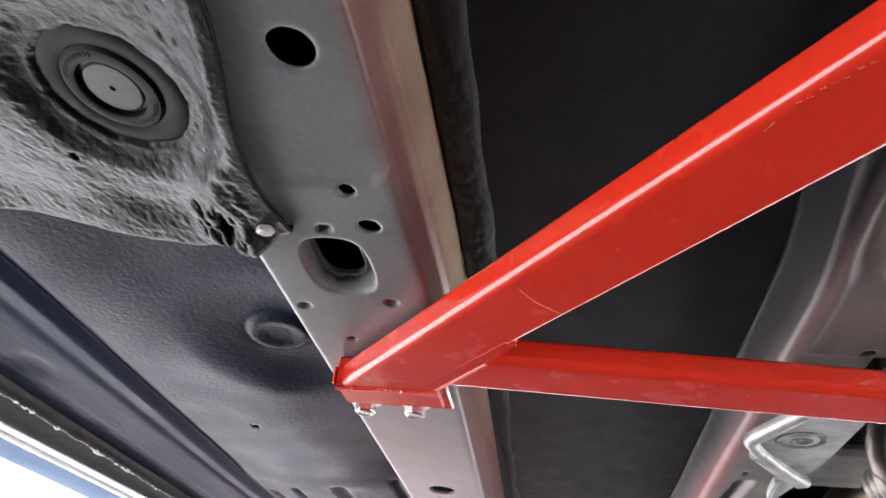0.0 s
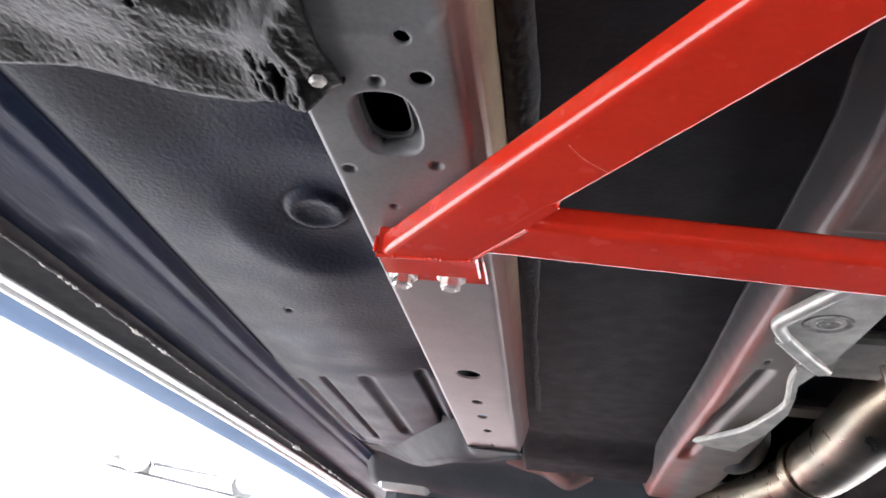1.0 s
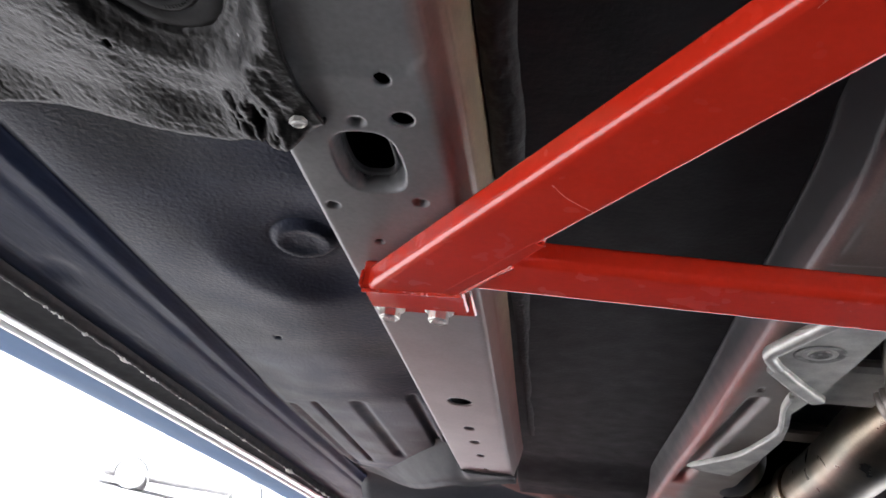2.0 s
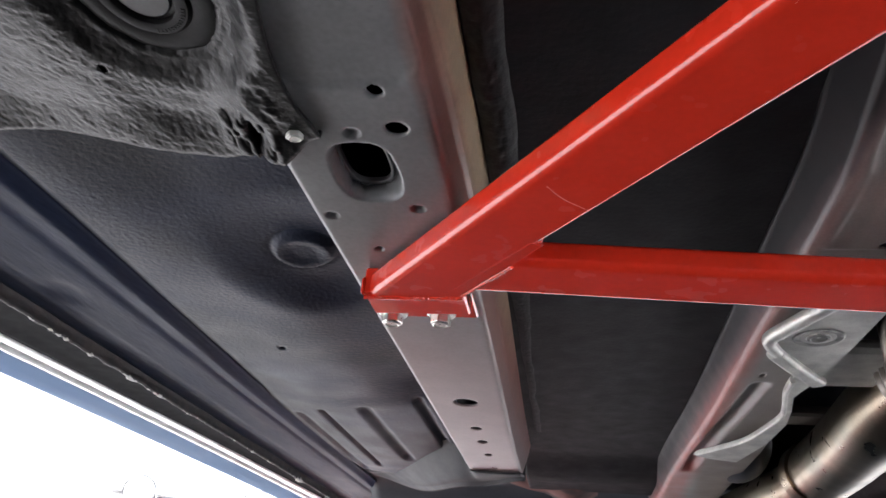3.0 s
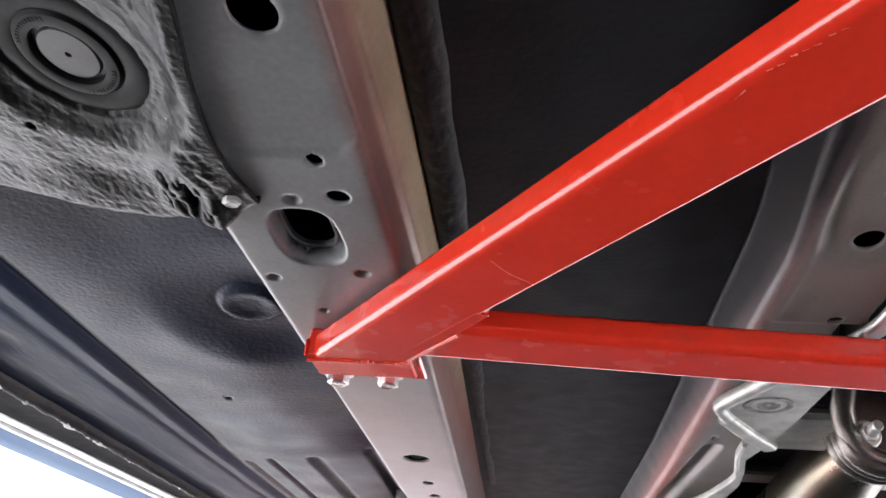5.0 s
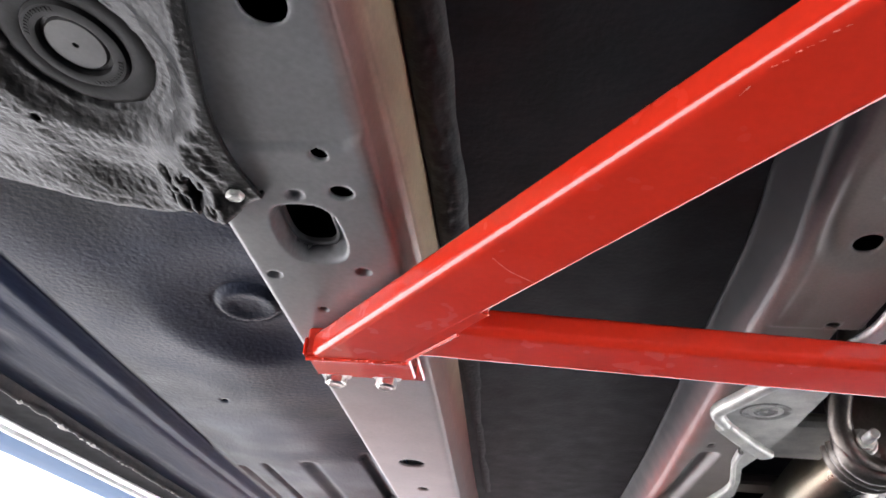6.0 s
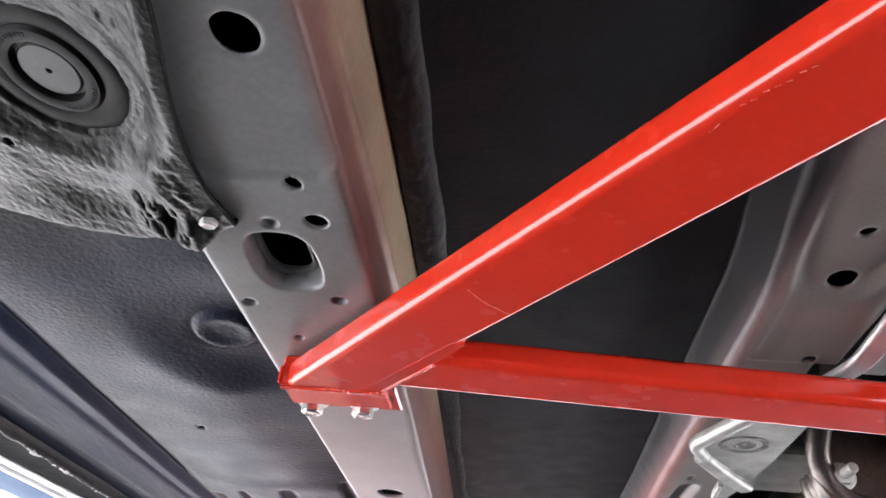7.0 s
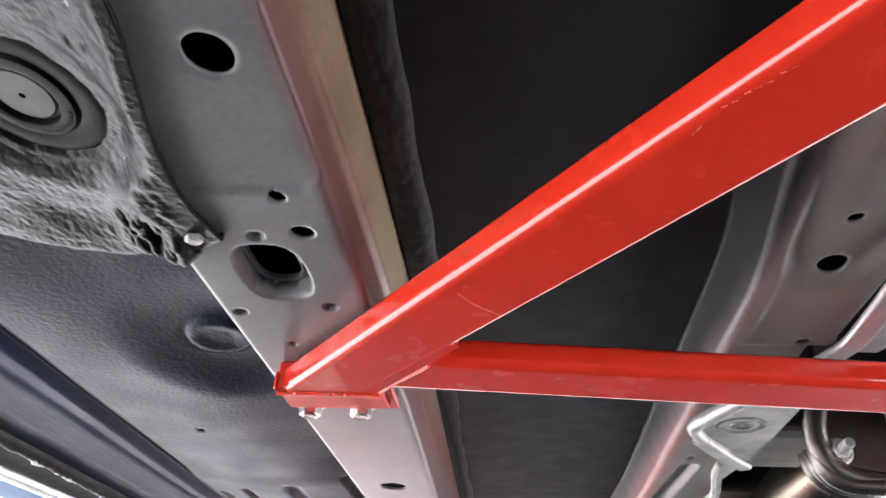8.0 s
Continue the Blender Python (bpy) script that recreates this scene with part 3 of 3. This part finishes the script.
# torque-box foot at the rail's far end


def foot_end(x):
    return 1.10 + 0.06 * smooth(-0.09, -0.17, x) + 0.27 * smooth(-0.16, -0.36, x)


def foot_form(u, v):
    x = -0.094 - u * 0.325
    y0 = 1.055 + 0.09 * smooth(0.2, 0.6, u)
    y1 = foot_end(x)
    y = y0 + (y1 - y0) * min(v, 1.0)
    if v > 1:
        y += 0.012 * (v - 1)
    near = -0.0010 + 0.0500 * smooth(0.215, 0.26, u)
    z = near + (0.004 + 0.006 * smooth(0.2, 0.5, u) - near) * smooth(0.0, 0.85, v) + 0.050 * smooth(0.40, 1.0, u)
    if v > 1:
        z += 0.05 * (v - 1)
    z -= 0.0045 * smooth(0.86, 0.98, v) * smooth(1.1, 1.0, v)
    return (x, y, R + z + 0.0006 * fbm(x * 12, y * 12))


sheet("rail_foot", span(0, 1, 0.02), span(0, 1.0, 0.03) + [1.02, 1.06, 1.15, 1.4, 2.0], foot_form, FOOT_PAINT, car, "smooth grey pressed foot where the rail ends")
bulk = sheet("toe_panel", span(-0.425, 0.5, 0.02), span(0, 1, 0.1), lambda x, v: (x, 1.36 + 0.35 * v + 0.02 * fbm(x * 5, v * 3), R + 0.050 + 0.02 * v - 0.055 * smooth(0.25, 0.6, v)), LINER, car, "dark front subframe panel")
# front_block is added beyond the view and stops light from ahead
part("front_block", box(-0.430, 1.0, 1.70, 2.5, R - 0.06, R + 0.3, 0.03), LINER, car, "unseen dark block added to stop light from the front")
part("splash_patch", box(-0.415, -0.30, 1.55, 1.60, R + 0.0, R + 0.045, 0.012), SHIELD, car, "pale metal plate in the wheel well")

# coated crossmember with its flange lapping under the rail
XM_END = lambda x: 0.2985 + 0.006 * smooth(-0.30, -0.22, x) - 0.0095 * smooth(-0.208, -0.176, x) - 0.021 * smooth(-0.171, -0.139, x)
XM_EDGE = lambda y: -0.1270 - 0.0175 * smooth(0.13, 0.235, y) + 0.0045 * smooth(0.245, 0.275, y)


def cross_form(u, v):
    """u: 0 at the flange edge to 1 far under the sill; v: 0 at the back to 1 at the front edge, then up the front wall."""
    w = min(v, 1.0)
    s = u
    edge0 = -0.1405
    x = edge0 - s * 0.285
    y_end = XM_END(x)
    y = -0.22 + (y_end + 0.22) * w
    x += (XM_EDGE(y) - edge0) * (1 - s)
    d = XM_EDGE(y) - x
    z = -0.0022 - 0.0004 * smooth(0.012, 0.0, d) + 0.0210 * (1 - math.exp(-max(d - 0.006 - 0.017 * smooth(0.19, 0.25, y), 0.0) / 0.030))
    body = 0.15 + 0.85 * smooth(0.003, 0.013, d)
    rough = 0.0006 * fbm(x * 300, y * 300) + 0.0012 * fbm(x * 45, y * 60, 3)
    heavy = smooth(0.006, 0.013, d) * smooth(0.040, 0.024, d)
    rough += heavy * 0.0014 * fbm(x * 170, y * 110, 8)
    # torn, blobby corner
    c = math.hypot((x + 0.178) / 0.016, (y - 0.281) / 0.019)
    tear = smooth(1.25, 0.5, c)
    rough += tear * (0.0080 * fbm(x * 190, y * 60, 2) - 0.001)
    rough += 0.009 * smooth(1.0, 0.2, math.hypot((x + 0.1745) / 0.0055, (y - 0.279) / 0.014))
    z += body * rough
    # sunk seat round the plug, soft swage towards the sill
    p = math.hypot(x - PLUG[0], y - PLUG[1])
    seat = 0.0200 - 0.1228 * (x - PLUG[0]) - 0.035 * (y - PLUG[1])
    p += 0.0040 * fbm(x * 70, y * 70, 5) + 0.0012 * fbm(x * 200, y * 200, 9)
    z += (seat - 0.0032 - z) * smooth(0.054, 0.035, p)
    z += 0.0032 * smooth(0.0348, 0.0316, p)
    z += 0.012 * smooth(-0.24, -0.34, x - 0.25 * (y - 0.25)) - 0.0045 * smooth(0.27, 0.305, y) * body
    z += 0.0025 * smooth(0.02, -0.10, y)
    if v > 1:
        z += 0.06 * (v - 1)
        y += 0.003 * (v - 1)
    return (x, y, R + z)


PLUG = (-0.1977, 0.2019)
xm_u = [k / 290 for k in range(0, 200)] + [200 / 290 + (k / 40) * 90 / 290 for k in range(41)]
xm_v = span(0, 0.55, 0.02)[:-1] + span(0.55, 1.0, 0.0020) + [1.02, 1.1, 1.4, 1.9]
xm = sheet("crossmember", xm_u, xm_v, cross_form, STONE_GUARD, car, "crossmember under thick pebbled grey stone-guard coating", [(-0.2395, 0.2430, 0.0022, 0.0030, 2)], thick=0.002)

# rubber plug in the crossmember
plug = thing("rubber_plug", "black rubber drain plug with grey centre disc in the crossmember", "plug", (PLUG[0], PLUG[1], R + 0.0209))
plug.rotation_euler = (radians(-2), radians(7), 0)
part("rim", lathe([(0.0, 0.004), (0.0345, 0.004), (0.0345, -0.0030), (0.0325, -0.0042), (0.0290, -0.0047), (0.0235, -0.0046), (0.0222, -0.0041), (0.0215, -0.0050), (0.0208, -0.0056), (0.0165, -0.0060), (0.0153, -0.0056), (0.0148, -0.0040), (0.0144, 0.0025), (0.0, 0.0028)], 64), RUBBER, plug)
disc = part("centre_disc", lathe([(0.0, 0.0036), (0.0128, 0.0036), (0.0130, -0.0034), (0.0123, -0.0043), (0.0014, -0.0045), (0.0013, -0.0026), (0.0, -0.0024)], 48), DISC, plug, "dusty grey disc with a pin hole")
for k in range(26):
    a = radians(k * 6 + 20 + (100 if k > 12 else 0))
    b = box(-0.0009, 0.0009, -0.0005, 0.0005, -0.00012, 0.0006)
    mark = part("raised_mark", b, RUBBER, plug, "unreadable raised moulding mark" if k == 0 else "", shade=False)
    mark.matrix_local = Matrix.Translation((0.0187 * math.cos(a), 0.0187 * math.sin(a), -0.0059)) @ Matrix.Rotation(a, 4, "Z")


def hex_bolt(name, size, head, label, washer=True, shank=0.0, mat=BOLT):
    """A hex bolt whose head hangs down from z = 0."""
    e = thing(name, label, "bolt")
    bm = bmesh.new()
    c = size / math.sqrt(3)
    ring = [(c * math.cos(math.pi / 3 * k), c * math.sin(math.pi / 3 * k)) for k in range(6)]
    bm.faces.new([bm.verts.new((x, y, -0.0015)) for x, y in ring])
    top = bmesh.ops.extrude_face_region(bm, geom=bm.faces[:])
    for v in top["geom"]:
        if isinstance(v, bmesh.types.BMVert):
            v.co.z = -0.0015 - head
    bmesh.ops.bevel(bm, geom=bm.edges[:], offset=size * 0.06, segments=2, profile=0.5, affect="EDGES")
    part("hex_head", bm, mat, e, shade=False)
    part("head_dish", lathe([(0.0, -0.0016 - head), (size * 0.30, -0.0016 - head), (size * 0.36, -0.0021 - head), (size * 0.42, -0.0014 - head)], 20), mat, e)
    if washer:
        part("washer", lathe([(0, 0), (size * 0.78, 0), (size * 0.78, -0.0012), (size * 0.70, -0.0018), (0, -0.0018)], 28), mat, e)
    if shank:
        part("threaded_end", lathe([(0, -0.001 - head), (size * 0.3, -0.001 - head), (size * 0.3, -head - shank), (size * 0.24, -head - shank - 0.001), (0, -head - shank - 0.001)], 18), mat, e)
    return e


b1 = hex_bolt("corner_bolt", 0.0075, 0.0026, "small dull zinc bolt in the coated corner", washer=False, mat=ZINC)
b1.matrix_world = pose(-0.1512, 0.2712, R - 0.0026, 6, -6, 15)

# ---- red chassis brace ----
brace = thing("chassis_brace", "glossy red welded tubular chassis brace bolted under the rail", "brace", (-0.12, 0.43, R - 0.02))


def under(ob):
    """Keeps a part in place under a thing that does not stand at the origin."""
    ob.matrix_parent_inverse = Matrix.Translation(ob.parent.location).inverted()
    return ob


ZB = R - 0.020            # underside of the tubes
TH = 0.0180
d_main = Vector((1.0, -1.215, 0)).normalized()
n_main = Vector((d_main.y, -d_main.x, 0))         # towards the eye
# main tube: its far end is cut across the rail
W_MAIN = 0.0421
mid_pt = Vector((-0.0993, 0.3846, ZB + TH / 2)) - n_main * 0.0040
prof = round_rect(W_MAIN, TH, 0.0050, 10)


def main_tube():
    bm = bmesh.new()
    side = d_main.cross(Vector((0, 0, 1))).normalized()
    rings = []
    for k in range(2):
        ring = []
        for a, b in prof:
            p = mid_pt + side * a + Vector((0, 0, b))
            # mitre on the line y = 0.420 at the end block; far end runs on beyond the view
            t = max((0.4215 - p.y) / d_main.y, (-0.1555 - p.x) / d_main.x) if k == 0 else 0.62
            ring.append(bm.verts.new(p + d_main * t))
        rings.append(ring)
    n = len(prof)
    for i in range(n):
        bm.faces.new((rings[0][i], rings[0][(i + 1) % n], rings[1][(i + 1) % n], rings[1][i]))
    bm.faces.new(rings[0]), bm.faces.new(list(reversed(rings[1])))
    return bm


under(part("main_tube", main_tube(), RED, brace))
d_cross = Vector((1.0, 0.100, 0)).normalized()
c0 = Vector((-0.055, 0.3955, ZB + 0.0085))


def cross_tube():
    bm = sweep([c0, c0 + d_cross * 0.75], round_rect(0.0425, 0.0165, 0.0050, 8))
    for v in bm.verts:
        if v.co.x < 0.1:        # mitred against the main tube
            v.co += d_cross * ((-0.061 - 0.76 * (v.co.y - 0.377) - v.co.x) / (d_cross.x + 0.76 * d_cross.y))
    return bm


under(part("cross_tube", cross_tube(), RED, brace))
under(part("gusset", plate([(-0.1035, 0.4205), (-0.0905, 0.4205), (-0.0580, 0.3780), (-0.0395, 0.3530), (-0.0445, 0.3490)], ZB - 0.0001, ZB + 0.009, 0.0), RED, brace, shade=False))
block = under(part("end_block", box(-0.1545, -0.0895, 0.4195, 0.4525, ZB + 0.0012, R - 0.0004, 0.0012), RED, brace))
under(part("foot_plate", box(-0.1560, -0.0898, 0.4400, 0.4930, R - 0.0042, R - 0.0004, 0.0012), RED, brace))
under(part("end_cap", box(-0.1558, -0.1535, 0.4180, 0.4230, ZB + 0.0006, ZB + 0.0125, 0.0011), RED, brace))


def weld(a, b, r, n=60, seed=0.0):
    pts = [Vector(a).lerp(Vector(b), k / n) + Vector((0, 0.0004 * fbm(seed, k * 0.8), 0)) for k in range(n + 1)]
    return sweep(pts, circle(r, 16), scales=[1.0 + 0.10 * math.sin(k * 1.9) + 0.5 * fbm(seed + 3, k * 0.4) for k in range(n + 1)])


under(part("weld_bead", weld((-0.1540, 0.4226, ZB - 0.0002), (-0.0905, 0.4226, ZB - 0.0002), 0.0014, seed=1), RED, brace, "rippled weld bead under paint"))
under(part("weld_bead", weld((-0.0905, 0.4190, ZB + 0.0006), (-0.0570, 0.3780, ZB + 0.0004), 0.0013, 44, 2), RED, brace))
under(part("weld_bead", weld((-0.0420, 0.3540, ZB + 0.001), (-0.0395, 0.3500, ZB + 0.010), 0.0028, 12, 4), RED, brace))
for bx in (-0.1505, -0.1155):
    bolt = hex_bolt("flange_bolt", 0.0132, 0.0072, "bright zinc hex bolt with washer through the brace foot")
    bolt["group"] = "bolts holding the brace"
    bolt.matrix_world = pose(bx, 0.4850, R - 0.0043, 0, 0, 12 if bx < -0.13 else 25)



def scratch(pts, r, label=""):
    """A shallow pale scrape on the tube's underside."""
    p = curve_path([(x, y, ZB + 0.00005) for x, y in pts], 5)
    under(part("scratch", sweep(p, circle(r, 6), scales=[max(0.15, 0.8 + 1.6 * fbm(q.x * 900, q.y * 300)) for q in p]), DUST, brace, label))


scratch([(-0.0345, 0.2945), (-0.0300, 0.3020), (-0.0265, 0.3065), (-0.0200, 0.3125), (-0.0160, 0.3160)], 0.00022, "fine pale scratch in the red paint")
scratch([(0.0468, 0.1890), (0.0490, 0.1848)], 0.00022)
for k in range(7):
    x, y = 0.0530 + 0.0026 * k, 0.1768 - 0.0026 * k + 0.0006 * math.sin(2.1 * k)
    scratch([(x, y), (x + 0.0016, y - 0.0009)], 0.00016 + 0.00006 * (k % 3))

# ---- zinc bracket on the tunnel rail ----
bracket = thing("hanger_bracket", "zinc-plated pressed hanger bracket bolted to the tunnel rail", "bracket", (0.15, 0.55, R + 0.012))
edge_l = [(0.160, 0.430), (0.139, 0.474), (0.1195, 0.522), (0.1135, 0.540), (0.1165, 0.552), (0.126, 0.570), (0.148, 0.600), (0.150, 0.630), (0.1525, 0.665), (0.162, 0.712), (0.1655, 0.742), (0.160, 0.790), (0.150, 0.838), (0.128, 0.880), (0.1125, 0.905)]
edge_r = [(0.1125, 0.915), (0.1300, 0.930), (0.1640, 0.942), (0.1780, 0.850), (0.180, 0.770), (0.1735, 0.720), (0.1655, 0.680), (0.1720, 0.632), (0.1760, 0.560), (0.1780, 0.430)]
edge_l = [(x + 0.003, y) for x, y in edge_l]
under(part("plate", plate(edge_l + edge_r, R + 0.0040, R + 0.0068, 0.0), ZINC, bracket, shade=False))
rim_pts = curve_path([(x, y, R + 0.0045) for x, y in edge_l[:6]], 6)
under(part("rolled_edge", sweep(rim_pts, round_rect(0.0100, 0.0105, 0.0048, 6)), ZINC, bracket))
under(part("rolled_edge", sweep(curve_path([(0.126, 0.568, R + 0.0035), (0.148, 0.599, R + 0.0025), (0.1725, 0.632, R + 0.0030)], 8), round_rect(0.0135, 0.0080, 0.0036, 6)), ZINC, bracket))
under(part("arm_edge", sweep(curve_path([(x, y, R + 0.0040) for x, y in edge_l[7:]], 6), round_rect(0.0040, 0.0065, 0.0018, 5)), ZINC, bracket))
dimple = under(part("bolt_seat", lathe([(0.0175, 0.0016), (0.0160, 0.0010), (0.0135, 0.0014), (0.0085, 0.0020), (0.0078, 0.0008), (0.0058, 0.0004), (0.0046, 0.0012), (0.0, 0.0018)], 40), SEAT, bracket, "dull stained pressed seat with a raised ring"))
dimple.location = (0.148, 0.5360, R + 0.0024)

# ---- exhaust ----
exhaust = thing("exhaust_pipe", "brownish stainless exhaust pipe with bolted flange in the tunnel", "exhaust", (0.255, 0.6, R))
axis = curve_path([(0.258, 0.600, R + 0.018), (0.262, 0.70, R + 0.018), (0.268, 0.85, R + 0.012), (0.268, 0.95, R + 0.008), (0.262, 1.06, R + 0.004), (0.235, 1.18, R - 0.002), (0.20, 1.32, R - 0.01)], 8)


def pipe_r(p):
    return (0.027 + 0.011 * smooth(0.66, 0.78, p.y)) / 0.038 * (1 - 0.14 * smooth(0.97, 1.01, p.y))


under(part("pipe", sweep(axis, circle(0.038, 40), scales=[pipe_r(p) for p in axis]), STEEL, exhaust))
under(part("band", sweep([(0.2645, 0.985, R + 0.007), (0.2615, 1.005, R + 0.006)], circle(0.0385, 40)), STEEL, exhaust, "raised weld band round the pipe"))
for k in range(4):
    y = 0.612 + 0.012 * k
    ring = [(0.258 + 0.031 * math.cos(a), y, R + 0.018 + 0.031 * math.sin(a)) for a in np.linspace(0, 2 * math.pi, 40)]
    under(part("bellows_ring", sweep(ring, circle(0.0055, 16), up=(0, 1, 0.01), cap=False), DARK_STEEL, exhaust))
flange = under(part("flange", sweep([(0.272, 0.573, R + 0.016), (0.272, 0.583, R + 0.016)], round_rect(0.128, 0.086, 0.024, 8)), DARK_STEEL, exhaust, "heat-stained stamped flange"))
rimp = [(0.272 + a, 0.574, R + 0.016 + b) for a, b in round_rect(0.126, 0.084, 0.024, 8)]
under(part("flange_rim", sweep(rimp + rimp[:1], circle(0.0062, 16), up=(0, 1, 0.01), cap=False), DARK_STEEL, exhaust))
col = [(0.292 + 0.030 * math.cos(a), 0.566, R + 0.030 + 0.030 * math.sin(a)) for a in np.linspace(0, 2 * math.pi, 40)]
under(part("collar_ring", sweep(col, circle(0.004, 16), up=(0, 1, 0.01), cap=False), STEEL, exhaust, "brassy collar ring"))
under(part("front_pipe", sweep(curve_path([(0.292, 0.575, R + 0.030), (0.294, 0.50, R + 0.034), (0.298, 0.40, R + 0.05), (0.302, 0.1, R + 0.06)], 6), circle(0.0265, 36)), STEEL, exhaust))
under(part("hanger_tube", sweep(curve_path([(0.203, 0.50, R + 0.060), (0.206, 0.545, R + 0.030), (0.209, 0.568, R + 0.008), (0.222, 0.575, R - 0.016), (0.26, 0.578, R - 0.023), (0.34, 0.58, R - 0.023)], 8), circle(0.0085, 18)), DARK_STEEL, exhaust, "bent steel tube along the flange"))
xb = hex_bolt("flange_nut", 0.0130, 0.006, "bright zinc nut and stud on the exhaust flange", shank=0.016, mat=ZINC)
xb.matrix_world = pose(0.2240, 0.5720, R - 0.002, -90, 0, 0)
xc = hex_bolt("flange_nut", 0.0150, 0.006, "yellowish nut under the exhaust flange", shank=0.012)
xc.matrix_world = pose(0.262, 0.600, R - 0.024, -20, 0, 8)

# heat shield edge and bits in the tunnel
hs = thing("heat_shield", "bright curved aluminium heat shield edge in the tunnel", "heat shield", (0.17, 0.38, R + 0.01))
hp = curve_path([(0.168, 0.22, R + 0.012), (0.1715, 0.28, R + 0.010), (0.1750, 0.335, R + 0.009), (0.1772, 0.375, R + 0.009), (0.1782, 0.410, R + 0.010), (0.1765, 0.450, R + 0.016)], 8)
under(part("rolled_edge", sweep(hp, round_rect(0.0135, 0.0060, 0.0028, 5)), SHIELD, hs))
under(part("panel", sweep([p + Vector((0.022, 0.004, 0.010)) for p in hp], round_rect(0.030, 0.0018, 0.0008, 2)), SHIELD, hs))
cb = thing("tunnel_crossbar", "dusty reddish-grey pressed bar across the tunnel", "bar", (0.25, 0.9, R + 0.03))
under(part("bar", box(0.168, 0.40, 0.860, 0.900, R + 0.040, R + 0.052, 0.003), WARM_PAINT, cb))
cs = thing("cast_mount", "dull grey cast mount behind the bracket", "mount", (0.2, 0.62, R + 0.02))
under(part("web", box(0.165, 0.240, 0.600, 0.690, R + 0.018, R + 0.030, 0.004), ZINC, cs))
bv = thing("gearbox_lobe", "dark rounded cast gearbox housing in the tunnel", "gearbox", (0.19, 1.05, R + 0.05))
bm = bmesh.new()
bmesh.ops.create_icosphere(bm, subdivisions=4, radius=1.0, matrix=Matrix.Translation((0.195, 1.08, R + 0.055)) @ Matrix.Diagonal((0.040, 0.085, 0.045, 1)))
under(part("housing", bm, LINER, bv))
